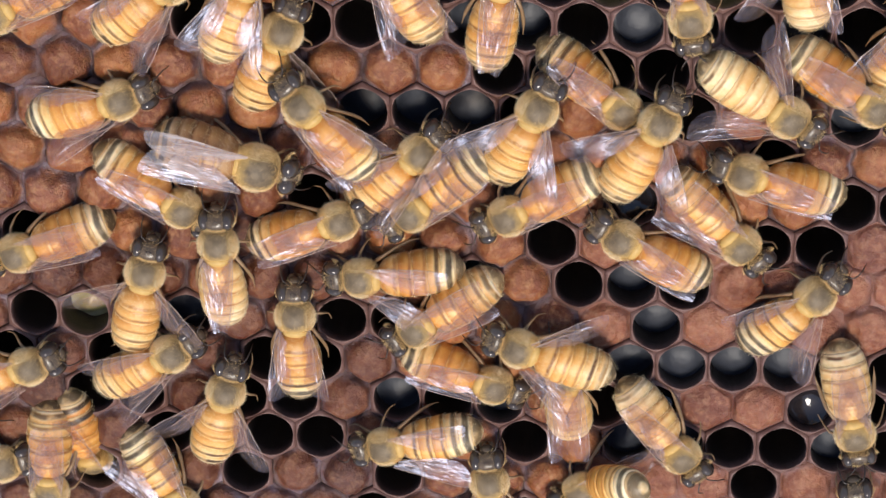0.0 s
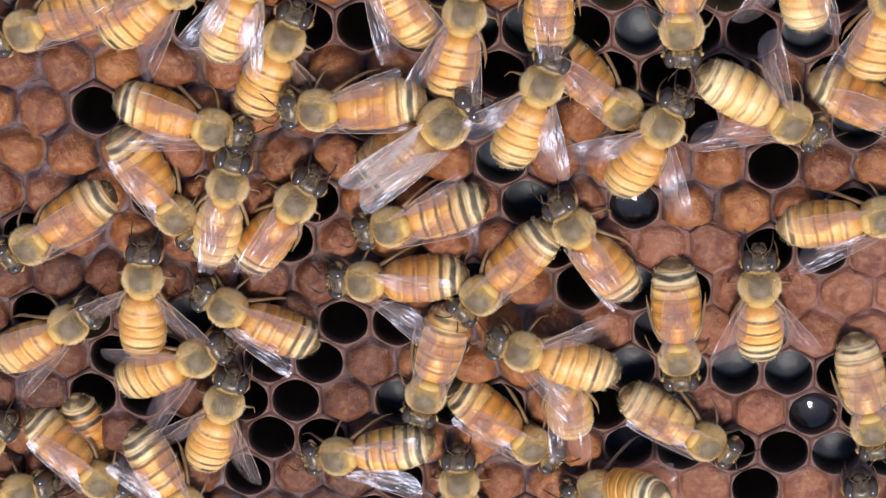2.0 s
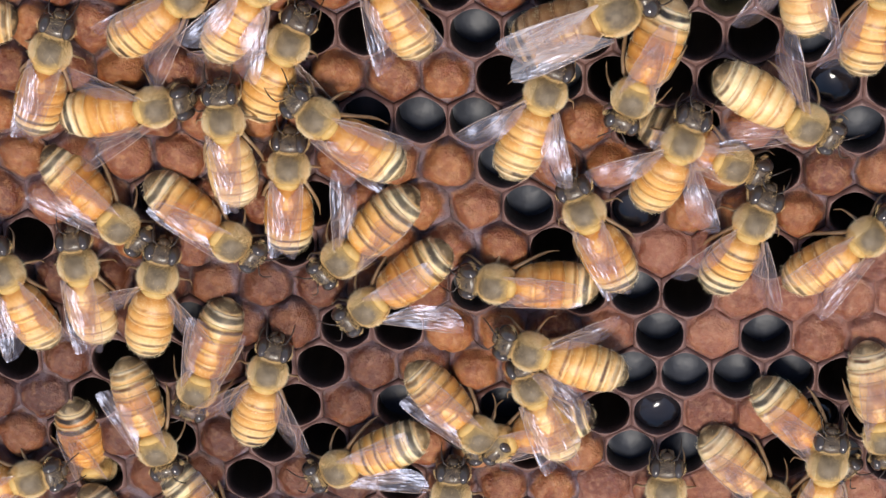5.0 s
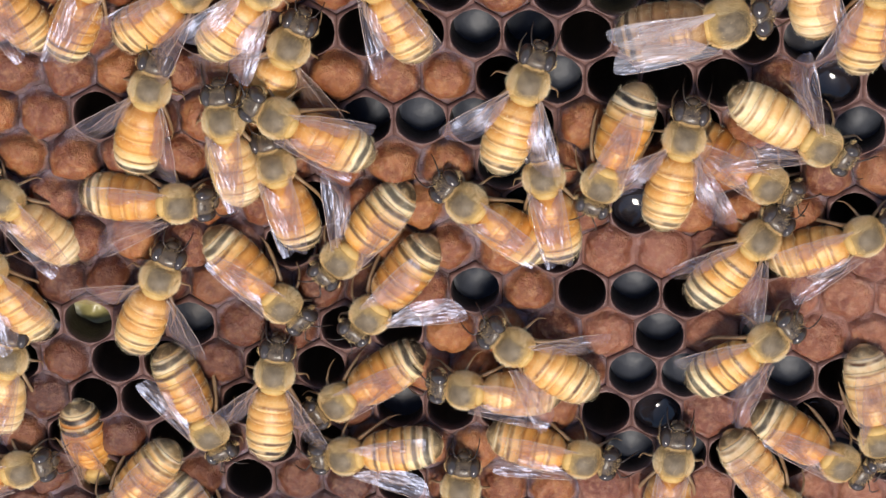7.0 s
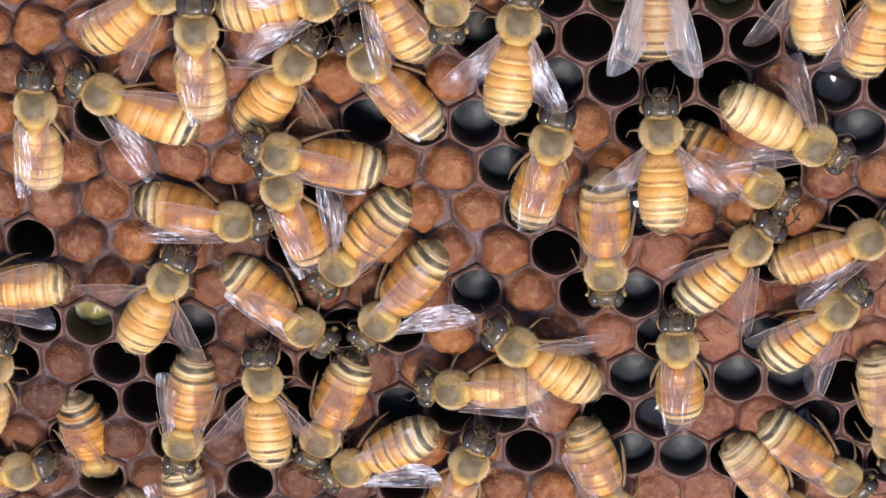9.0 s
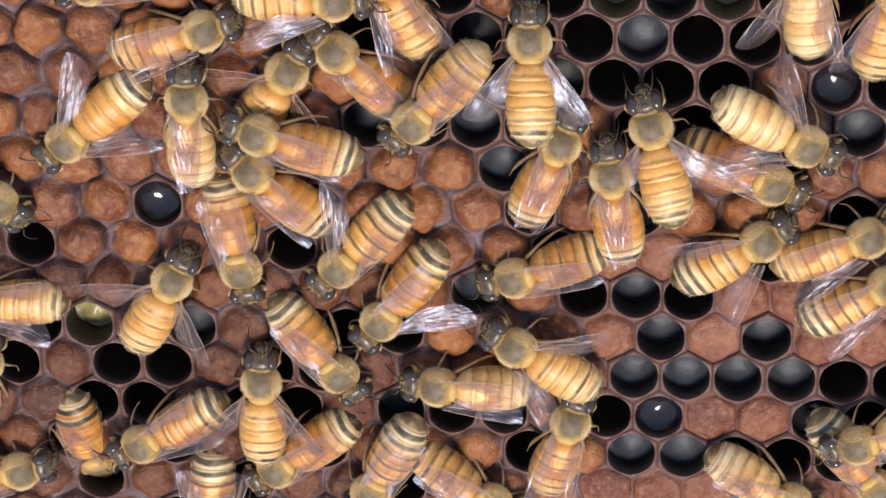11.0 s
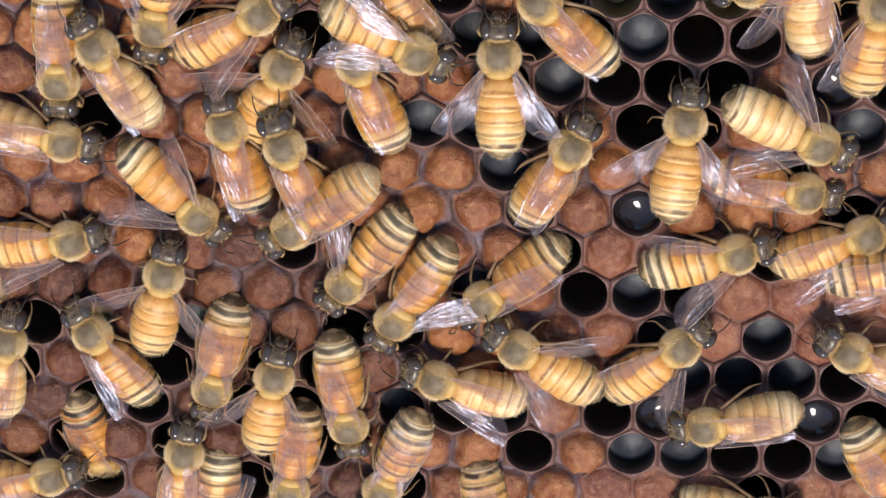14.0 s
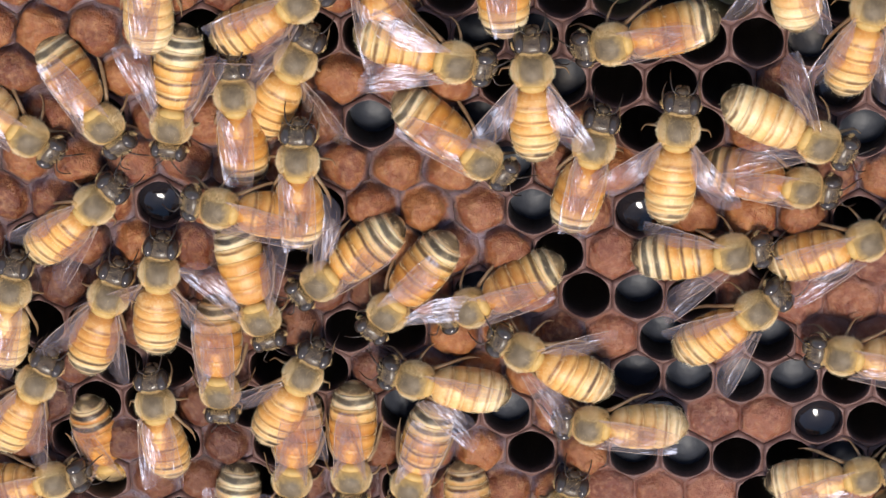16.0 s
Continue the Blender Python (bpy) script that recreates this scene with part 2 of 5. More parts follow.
# ---- mesh helpers ----
def mesh(name, verts, faces, mats, slots=None, smooth=True, along=None):
    me = bpy.data.meshes.new(name)
    me.from_pydata([Vector(v) * MM for v in verts], [], faces)
    for m in mats:
        me.materials.append(m)
    if slots:
        me.polygons.foreach_set("material_index", slots)
    me.polygons.foreach_set("use_smooth", [smooth] * len(faces))
    if along:
        at = me.attributes.new("along", "FLOAT", "POINT")
        at.data.foreach_set("value", along)
    me.update()
    return me


def part(name, me, parent, label="", at=None):
    ob = new(name, me)
    ob.parent = parent
    if at is not None:
        ob.matrix_basis = at
    if label:
        ob["label"] = label
    return ob


def loft(rings, cap_start=True, cap_end=True):
    """Rings of equally many points, joined into a skin."""
    n = len(rings[0])
    verts = [p for ring in rings for p in ring]
    faces = [(k * n + i, k * n + (i + 1) % n, (k + 1) * n + (i + 1) % n, (k + 1) * n + i) for k in range(len(rings) - 1) for i in range(n)]
    if cap_start:
        faces.append(tuple(range(n))[::-1])
    if cap_end:
        faces.append(tuple(range(len(verts) - n, len(verts))))
    return verts, faces


def tube(path, radii, n=7):
    """A jointed limb along a path of points."""
    rings = []
    for i, p in enumerate(path):
        p = Vector(p)
        d = (Vector(path[min(i + 1, len(path) - 1)]) - Vector(path[max(i - 1, 0)])).normalized()
        side = d.cross(Vector((0.13, 0.2, 1))).normalized()
        up = side.cross(d)
        r = radii[i]
        ry = r if isinstance(r, (int, float)) else r[1]
        r = r if isinstance(r, (int, float)) else r[0]
        rings.append([p + side * r * math.cos(a) + up * ry * math.sin(a) for a in (2 * math.pi * k / n for k in range(n))])
    return loft(rings)


def ball(centre, size, n=18, m=12, warp=None):
    verts, faces = [], []
    for j in range(m + 1):
        for i in range(n):
            a, b = 2 * math.pi * i / n, math.pi * (j / m - 0.5)
            d = Vector((math.sin(b), math.cos(b) * math.cos(a), math.cos(b) * math.sin(a)))
            p = Vector((d.x * size[0], d.y * size[1], d.z * size[2]))
            verts.append(Vector(centre) + (warp(p, d) if warp else p))
    for j in range(m):
        for i in range(n):
            faces.append((j * n + i, j * n + (i + 1) % n, (j + 1) * n + (i + 1) % n, (j + 1) * n + i))
    return verts, faces


def hairs(rng, spots, length, width, lean):
    """Thin three-sided bristles at (place, outward) spots."""
    verts, faces = [], []
    for p, d in spots:
        d = (Vector(d) + Vector(lean) + Vector([rng.uniform(-0.45, 0.45) for _ in range(3)])).normalized()
        s = d.orthogonal().normalized()
        s = Matrix.Rotation(rng.uniform(0, 6.28), 3, d) @ s
        k, l = len(verts), length * rng.uniform(0.6, 1.25)
        bend = Vector((0, 0, -0.12 * l)) + Vector(lean) * 0.2 * l
        verts += [Vector(p) - s * width, Vector(p) + s * width, Vector(p) + d * l * 0.6 + s * width * 0.6, Vector(p) + d * l * 0.6 - s * width * 0.6, Vector(p) + d * l + bend]
        faces += [(k, k + 1, k + 2, k + 3), (k + 3, k + 2, k + 4)]
    return verts, faces


# ---- comb ----
PITCH = 5.3
ROW = PITCH * 0.8660254
# C capped, O open, L with grey food, G with nectar, Y with yellow food; from the comb's left edge, row by row down.
CELLS = [
    "CCCCCCCCCOCOYLYOOLOO",
    "CCCCCOCOOOLLOLOOLOOO",
    "CCCCCCCCCCOLOOOCGOLO",
    "CCCOCCCCLLLOCOOCCLOO",
    "CCCCCCCCCCLCCCCOCCCO",
    "CCCCGCCOCCCLCGCCCOOC",
    "COCCCCOCCCCOCCCOOCCC",
    "CCCCCCCCCCLCOLOCCCCC",
    "COYCLCCOOCCCCLCLCCCC",
    "COCOOCOOCCCCCLLLLOOC",
    "CCOOCOOCLOLCOGCCGOOC",
    "CCOCOCOOCCCOCLLOOLOC",
    "CCOCCOCCOCCCCCCOCCCO",
    "CCCCOCCCOCCOCCCCOCCC",
]


def hexagon(k, r):
    a = math.radians(30 + 60 * k)
    return (r * math.cos(a), r * math.sin(a))


def hex_ring(r, n, z):
    """n points along a hexagon's outline, starting at a corner's angle of 30 degrees."""
    pts = []
    for k in range(6):
        (x0, y0), (x1, y1) = hexagon(k, r), hexagon(k + 1, r)
        for i in range(n // 6):
            f = i / (n // 6)
            pts.append((x0 + (x1 - x0) * f, y0 + (y1 - y0) * f, z))
    return pts


def open_cell_mesh(rng):
    """A cell's rounded rim and its tapering six-sided tube down to the midrib."""
    n, out = 24, PITCH / math.sqrt(3)
    ox, oy = rng.uniform(-0.09, 0.09), rng.uniform(-0.09, 0.09)
    ell, turn = rng.uniform(-0.03, 0.03), rng.uniform(0, 3)
    rings = [hex_ring(out, n, -0.8), hex_ring(out * 0.995, n, -0.08)]
    for r, z, blend in ((2.60, 0.04, 0.4), (2.54, 0.10, 0.7), (2.48, 0.04, 0.85), (2.44, -0.2, 0.9), (2.42, -1.2, 0.85), (2.40, -3.5, 0.7), (2.25, -8.5, 0.5), (1.6, -10.4, 0.6), (0.5, -10.9, 1.0)):
        hx = hex_ring(r / 0.93, n, z)
        ring = []
        for x, y, _ in hx:
            a = math.atan2(y, x)
            rr = r * (1 + ell * math.cos(2 * a + turn))
            ring.append((x * (1 - blend) + rr * math.cos(a) * blend + ox, y * (1 - blend) + rr * math.sin(a) * blend + oy, z + rng.uniform(-0.03, 0.03) * (z > -1)))
        rings.append(ring)
    v, f = loft(rings, cap_start=False)
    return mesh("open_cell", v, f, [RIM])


def capping_mesh(rng, low, tall, wax):
    """A domed, crumpled wax cap on a brood cell, in a flat web of wax that joins its neighbours."""
    n, out = 30, PITCH / math.sqrt(3)
    seed = Vector((rng.uniform(0, 90), rng.uniform(0, 90), 0))
    high, foot = rng.uniform(low, tall), rng.uniform(0.80, 0.92) if low > 1 else rng.uniform(0.85, 0.95)
    ox, oy = rng.uniform(-0.25, 0.25), rng.uniform(-0.25, 0.25)
    sag = 1.0 if low > 1 else 0.45
    rings, along = [hex_ring(out, n, -0.36 - 0.2 * sag)], [1.0] * n
    for s in (0.97, 0.93, 0.89, 0.85, 0.79, 0.70, 0.58, 0.46, 0.33, 0.2, 0.07):
        ring = []
        for x, y, _ in hex_ring(out * s, n, 0):
            a = math.atan2(y, x)
            f = min(1.0, max(0.0, (1 - s) * 4.5))
            rr = s * 2.82
            x, y = x * (1 - f) + rr * math.cos(a) * f + ox * f, y * (1 - f) + rr * math.sin(a) * f + oy * f
            bump = noise.noise(Vector((x, y, 0)) * 0.8 + seed) * 0.34 + noise.noise(Vector((x, y, 3)) * 2.6 + seed) * 0.12
            edge = foot * (1 + 0.24 * noise.noise(Vector((math.cos(a), math.sin(a), 9)) * 1.3 + seed))
            dome = math.sqrt(max(0.0, 1 - (s / edge) ** 2.2))
            ring.append((x, y, -0.36 - 0.14 * sag * max(0.0, s - 0.86) / 0.14 + high * dome + bump * (0.25 + 0.75 * (dome > 0)) - 0.12 * (s < 0.3)))
            along.append(s)
        rings.append(ring)
    v, f = loft(rings, cap_start=False)
    return mesh("cell_cap", v, f, [wax], along=along)


def filling_mesh(rng, mat, level, dome, rough):
    n = 24
    seed = Vector((rng.uniform(0, 90), rng.uniform(0, 90), 0))
    rings = [[(r * math.cos(6.2832 * i / n), r * math.sin(6.2832 * i / n), level + dome * (1 - (r / 2.3) ** 2) + 0.12 * max(0, (r - 1.9) / 0.45) ** 2
               + rough * noise.noise(Vector((r * math.cos(6.2832 * i / n), r * math.sin(6.2832 * i / n), 0)) * 0.8 + seed)) for i in range(n)]
             for r in (2.44, 2.2, 2.0, 1.7, 1.3, 0.8, 0.3)]
    v, f = loft(rings, cap_start=False)
    return mesh("cell_filling", v, f, [mat])


def place_of(row, col):
    """The centre of a cell, millimetres; every other row is shifted by half a cell."""
    u = col - 12.0 + (0.5 if row % 2 == 0 else 0.0)
    return u * PITCH, -(row - 7) * ROW


def uneven(me, x, y, turn, holes):
    """A copy of a cap's mesh whose web wanders and sags off the strict lattice, but not beside an open cell."""
    me = me.copy()
    c, s = math.cos(math.radians(turn)), math.sin(math.radians(turn))
    for v in me.vertices:
        px, py = x + (c * v.co.x - s * v.co.y) / MM, y + (s * v.co.x + c * v.co.y) / MM
        free = min(1.0, max(0.0, (min(math.hypot(px - a, py - b) for a, b in holes) - 3.1) / 1.4)) if holes else 1.0
        if free > 0:
            d = noise.noise_vector(Vector((px, py, 0)) * 0.33) * 0.5 * free + noise.noise_vector(Vector((px, py, 7)) * 1.1) * 0.24 * free
            v.co += Vector((c * d.x + s * d.y, -s * d.x + c * d.y, 0.55 * d.z)) * MM
    me.update()
    return me


def build_comb():
    rng = random.Random(5)
    holes = [place_of(row, col) for row, line in enumerate(CELLS) for col, kind in enumerate(line) if kind != "C"]
    comb = tagged(new("honeycomb"), "brown wax brood comb with capped and open cells", "honeycomb", kind="structure")
    midrib = [(-90, -50, -11.6), (70, -50, -11.6), (70, 50, -11.6), (-90, 50, -11.6)]
    v = midrib + [(x, y, -10.95) for x, y, _ in midrib]
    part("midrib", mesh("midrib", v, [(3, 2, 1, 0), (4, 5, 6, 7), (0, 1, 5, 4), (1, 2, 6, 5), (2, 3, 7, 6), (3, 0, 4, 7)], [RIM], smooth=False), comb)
    opens = [open_cell_mesh(rng) for _ in range(8)]
    caps = [capping_mesh(rng, 1.5, 2.1, CAPPING) for _ in range(14)]
    flat_caps = [capping_mesh(rng, 0.8, 1.2, FRESH_CAPPING) for _ in range(8)]
    old_caps = [capping_mesh(rng, 1.2, 1.8, OLD_CAPPING) for _ in range(8)]
    foods = [filling_mesh(rng, JELLY, -3.0, 0.6, 0.10) for _ in range(4)]
    nectars = [filling_mesh(rng, NECTAR, -1.6, -0.85, 0.10) for _ in range(3)]
    larvae = [filling_mesh(rng, LARVA, -4.2, 0.3, 0.5) for _ in range(2)]
    for row, line in enumerate(CELLS):
        for col, kind in enumerate(line):
            x, y = place_of(row, col)
            turn = 60 * rng.randrange(6)
            at = pose(x * MM, y * MM, 0, 0, 0, turn)
            if kind == "C":
                near = [(a, b) for a, b in holes if math.hypot(a - x, b - y) < 11]
                part("cell_cap", uneven(rng.choice(flat_caps if x > 2 and y < 8 else old_caps if x < -18 - 3 * rng.random() and y < 2 + 4 * rng.random() else caps), x, y, turn, near), comb, at=at)
            else:
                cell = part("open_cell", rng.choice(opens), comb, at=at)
                if kind == "L":
                    part("cell_filling", rng.choice(foods), cell, "grey glossy brood food", pose(0, 0, rng.uniform(-0.8, 0.7) * MM))
                elif kind == "G":
                    part("cell_filling", rng.choice(nectars), cell, "dark glossy nectar")
                elif kind == "Y":
                    part("cell_filling", rng.choice(larvae), cell, "yellow-green brood food")
    # the comb goes on beyond these cells as one mesh of alike cells
    verts, faces, along = [], [], []
    for row in range(-4, len(CELLS) + 4):
        for col in range(-5, 26):
            if 0 <= row < len(CELLS) and 0 <= col < 20:
                continue
            x, y = place_of(row, col)
            me = rng.choice(caps) if rng.random() < 0.6 else None
            base = len(verts)
            if me is None:
                me = rng.choice(opens)
            verts += [(p.co.x / MM + x, p.co.y / MM + y, p.co.z / MM) for p in me.vertices]
            faces += [tuple(i + base for i in p.vertices) for p in me.polygons]
            along += [math.hypot(p.co.x, p.co.y) / MM / 3.06 for p in me.vertices]
    edge = part("outer_cells", mesh("outer_cells", verts, faces, [CAPPING], along=along), comb)
    tagged(edge, "brown wax cells along the comb's margin", kind="stuff")


build_comb()


# ---- bees ----
def girth(s):
    """Half the abdomen's width along its length, 0 at the waist to 1 at the tip."""
    keys = ((0, 0.46), (0.05, 0.70), (0.14, 0.87), (0.28, 0.97), (0.45, 1.0), (0.62, 0.985), (0.76, 0.91), (0.87, 0.75), (0.95, 0.50), (1, 0.15))
    for (a, p), (b, q) in zip(keys, keys[1:]):
        if s <= b:
            f = (s - a) / (b - a)
            return p + (q - p) * f
    return keys[-1][1]


def spine(s):
    """Height of the abdomen's axis along its length: it droops towards the comb."""
    return 2.55 - 0.30 * s - 0.35 * s * s


def tergite_mesh(k, mats, length, half, count=6):
    """One curved plate of the abdomen; its hind edge laps over the next plate."""
    cuts = (0.0, 0.20, 0.37, 0.54, 0.70, 0.85, 1.0)
    s0, s1 = cuts[k], cuts[k + 1]
    n, rings, along = 28, [], []
    steps = [(-0.10, -0.24), (0.0, -0.15), (0.12, -0.07), (0.3, 0.0), (0.55, 0.07), (0.8, 0.10), (0.95, 0.07), (1.02, -0.02), (1.04, -0.12)]
    if k == count - 1:
        steps = [(-0.1, -0.24), (0.0, -0.14), (0.2, -0.04), (0.45, 0), (0.7, 0), (0.88, 0), (1.0, 0)]
    for f, lift in steps:
        s = s0 + (s1 - s0) * f
        r = half * girth(max(0.0, min(1.0, s))) + lift * (0.4 if k < 2 else 0.7)
        x = -1.85 - length * s
        zc = spine(s)
        ring = []
        for i in range(n):
            a = 2 * math.pi * i / n
            c, d = math.cos(a), math.sin(a)
            flat = 0.86 if d > 0 else 0.72
            ring.append((x - 0.12 * max(0, d) * (f > 0.5), r * c, zc + r * flat * d))
            along.append(min(1.0, max(0.0, f)))
        rings.append(ring)
    v, fc = loft(rings)
    return mesh("tergite", v, fc, [mats[max(0, k - 2)]], along=along)


def wing_outline(length, width, peak):
    """Leading and trailing edge: a narrow root, broadest at peak, a round tip."""
    lead, trail = [], []
    for i in range(25):
        f = i / 24
        x = 1 - (1 - f) ** 1.9
        w = 0.10 + 0.90 * math.sin(x / peak * math.pi / 2) ** 1.15 if x < peak else math.sqrt(max(0.0, 1 - ((x - peak) / (1.0 - peak)) ** 2.2))
        mid = -0.32 * width * w - 0.05 * width * math.sin(math.pi * x)
        lead.append((-length * x, mid + 0.5 * width * w))
        trail.append((-length * x, mid - 0.5 * width * w))
    return lead, trail


def wing_mesh(name, length, width, film, side):
    """A thin membrane with slight waves, and raised veins on it. Points back along -x, its hind edge inward."""
    lead, trail = wing_outline(length, width, 0.66)
    rows, verts, faces = 8, [], []
    seed = Vector((length * 3, 0, 0))

    def wave(x, y):
        return 0.16 * noise.noise(Vector((x, y, 0)) * 0.45 + seed) + 0.05 * math.sin(2.1 * y + 0.4 * x)

    for (x, y0), (_, y1) in zip(lead, trail):
        for j in range(rows + 1):
            y = y0 + (y1 - y0) * j / rows
            verts.append((x, y * side, wave(x, y)))
    m = rows + 1
    for i in range(24):
        for j in range(rows):
            faces.append((i * m + j, i * m + j + 1, (i + 1) * m + j + 1, (i + 1) * m + j))
    slots = [0] * len(faces)

    def inside(f, g):
        f = max(0.0, min(1.0, f))
        i = min(range(25), key=lambda q: abs(lead[q][0] + length * f))
        y0, y1 = lead[i][1], trail[i][1]
        x, y = -length * f, y0 + (y1 - y0) * g
        return (x, y * side, wave(x, y) + 0.03)

    lines = [[(t / 10, 0.02) for t in range(0, 10)], [(t / 9 * 0.86, 0.13 + 0.04 * math.sin(t)) for t in range(10)], [(t / 9 * 0.8, 0.22 + 0.22 * t / 9) for t in range(10)],
             [(t / 9 * 0.62, 0.38 + 0.34 * t / 9) for t in range(10)], [(t / 9 * 0.42, 0.6 + 0.3 * t / 9) for t in range(10)],
             [(0.30 + t / 9 * 0.62, 0.30 + 0.10 * math.sin(t / 3)) for t in range(10)], [(0.45 + t / 9 * 0.48, 0.52 + 0.08 * math.sin(t / 2)) for t in range(10)], [(0.35 + t / 9 * 0.45, 0.74 + 0.1 * t / 9) for t in range(10)],
             [(0.35, 0.16), (0.38, 0.27), (0.37, 0.38)], [(0.58, 0.15), (0.62, 0.24), (0.60, 0.34)], [(0.50, 0.33), (0.60, 0.46), (0.72, 0.58)]]
    for line in lines:
        w = 0.035 if line is lines[0] else 0.010
        v, f = tube([inside(*q) for q in line], [w] * len(line), 4)
        k = len(verts)
        verts += v
        faces += [tuple(i + k for i in q) for q in f]
        root = min(range((rows + 1) * 25), key=lambda q: (Vector(verts[q]) - Vector(v[0])).length)
        faces.append((k, k + 1, root))
        slots += [1] * (len(f) + 1)
    return mesh(name, verts, faces, [film, VEIN], slots)


def leg_mesh(kind, side):
    """Coxa, femur, tibia and tarsus, with claws; kind 0 front, 1 middle, 2 hind."""
    paths = (
        [(0.9, 0.9, 1.5), (1.6, 1.5, 1.6), (2.2, 1.8, 1.2), (2.7, 1.9, 0.6), (3.1, 1.85, 0.3), (3.4, 1.75, 0.2), (3.8, 1.6, 0.15)],
        [(-0.1, 1.1, 1.4), (0.1, 2.0, 2.0), (-0.1, 2.6, 1.7), (-0.5, 3.1, 0.8), (-0.8, 3.3, 0.35), (-1.2, 3.5, 0.2), (-1.5, 3.6, 0.15)],
        [(-1.0, 1.0, 1.4), (-1.9, 1.9, 2.1), (-2.9, 2.5, 1.8), (-4.0, 2.8, 0.9), (-4.8, 3.0, 0.4), (-5.4, 3.1, 0.2), (-6.0, 3.15, 0.15)],
    )[kind]
    radii = ([0.24, 0.22, 0.15, 0.13, 0.09, 0.06, 0.04], [0.24, 0.22, 0.16, 0.13, 0.09, 0.06, 0.04], [0.26, 0.26, 0.2, (0.28, 0.16), (0.22, 0.12), 0.08, 0.04])[kind]
    v, f = tube([(x, y * 0.94 * side, z) for x, y, z in paths], [r * 0.85 if isinstance(r, float) else (r[0] * 0.8, r[1] * 0.8) for r in radii], 8)
    return mesh("leg", v, f, [LIMB])


def antenna_mesh(side):
    path = [(3.5, 0.28, 2.75), (3.85, 0.62, 3.1), (4.15, 0.98, 3.2), (4.6, 1.2, 2.8), (5.1, 1.35, 2.1), (5.6, 1.35, 1.4)]
    v, f = tube([(x, y * side, z) for x, y, z in path], [0.085, 0.065, 0.07, 0.075, 0.07, 0.04], 7)
    return mesh("antenna", v, f, [FEELER])


def build_bee(kind, mats, length=8.1, half=2.52, drone=False):
    """A bee facing +x with its feet on the plane z = 0 and its thorax above the origin."""
    rng = random.Random(len(kind) * 7)
    bee = new("drone_bee" if drone else "honeybee")
    k = 1.22 if drone else 1.0

    def boxy(d):
        """How far a round outline bulges towards its corners."""
        x, y = abs(d[0]), abs(d[1])
        return math.hypot(x, y) / max(1e-6, (x ** 2.7 + y ** 2.7) ** (1 / 2.7))

    def chest(p, d):
        b = 1 + (boxy(d) - 1) * math.hypot(d.x, d.y) ** 2
        return Vector((p.x * b, p.y * b, p.z * (0.92 if d.z < 0 else 1.0)))

    v, f = ball((0, 0, 2.6), (1.82 * k, 1.86 * k, 1.70 * k), 36, 24, chest)
    along = [((abs(p.x - 0.5 * k) / (1.7 * k)) ** 2.7 + (abs(p.y) / (1.68 * k)) ** 2.7) ** (1 / 2.7) if p.z > 2.3 else 1.3 for p in v]
    lobe, g = ball((-1.5 * k, 0, 3.15), (0.62, 1.3, 0.8), 16, 8)
    f += [tuple(i + len(v) for i in q) for q in g]
    v += lobe
    along += [1.3] * len(lobe)
    thorax = part("thorax", mesh("thorax", v, f, [SCUTUM], along=along), bee, "olive-brown thorax with blond hair")
    spots = []
    while len(spots) < 9000:
        d = Vector([rng.gauss(0, 1) for _ in range(3)]).normalized()
        rim = math.hypot(d.x * 0.95, d.y)
        if d.z < -0.35 or rng.random() > 0.03 + 0.97 * min(1.0, max(0.0, (rim - 0.55) / 0.35)) ** 2:
            continue
        b = 1 + (boxy(d) - 1) * math.hypot(d.x, d.y) ** 2
        spots.append(((d.x * 1.80 * b * k, d.y * 1.84 * b * k, 2.6 + d.z * 1.67 * k), d))
    v, f = hairs(rng, spots, 0.27, 0.0065, (-0.6, 0, 0.05))
    tufts = []
    while len(tufts) < 2200:
        d = Vector([rng.gauss(0, 1) for _ in range(3)]).normalized()
        if d.z > -0.2 and abs(d.y) > 0.62 and -0.3 < d.x < 0.65:
            tufts.append(((d.x * 1.80 * k, d.y * 1.86 * k, 2.6 + d.z * 1.67 * k), d))
    w, g = hairs(rng, tufts, 0.42, 0.007, (-0.5, 0, 0.15))
    slots = [0] * len(f) + [1] * len(g)
    f += [tuple(i + len(v) for i in q) for q in g]
    v += w
    part("fur", mesh("fur", v, f, [FUZZ, SHORT_FUZZ], slots, smooth=False), thorax, "blond fur collar")
    head_at = 2.68 * k
    nod = Matrix.Translation((head_at, 0, 2.35)) @ Matrix.Rotation(math.radians(-22), 4, "Y")

    def skull(p, d):
        """Heart-shaped from the front: narrower towards the jaws, flat at the back."""
        return Vector((p.x * (0.72 if d.x < 0 else 1.0), p.y * (1 - 0.30 * max(0, -d.z)), p.z))

    def on_head(mesh_data):
        return [nod @ Vector(p) for p in mesh_data[0]], mesh_data[1]

    v, f = on_head(ball((0, 0, 0), (1.0, 1.78 * k, 1.45), 24, 16, skull))
    head = part("head", mesh("head", v, f, [HEAD]), bee, "dark head with grey down")
    for side in (-1, 1):
        if drone:
            v, f = on_head(ball((0.22, side * 0.9, 0.5), (0.9, 1.05, 1.2), 18, 14))
        else:
            v, f = on_head(ball((0.17, side * 1.14, 0.20), (0.93, 0.68, 1.24), 20, 16))
        part("compound_eye", mesh("compound_eye", v, f, [EYE]), head, "glossy black eye")
        part("antenna", antenna_mesh(side), head, "thin black elbowed antenna")
        v, f = on_head(tube([(0.45, side * 0.5, -1.1), (0.6, side * 0.45, -1.5), (0.55, side * 0.1, -1.8)], [0.28, 0.22, 0.08], 8))
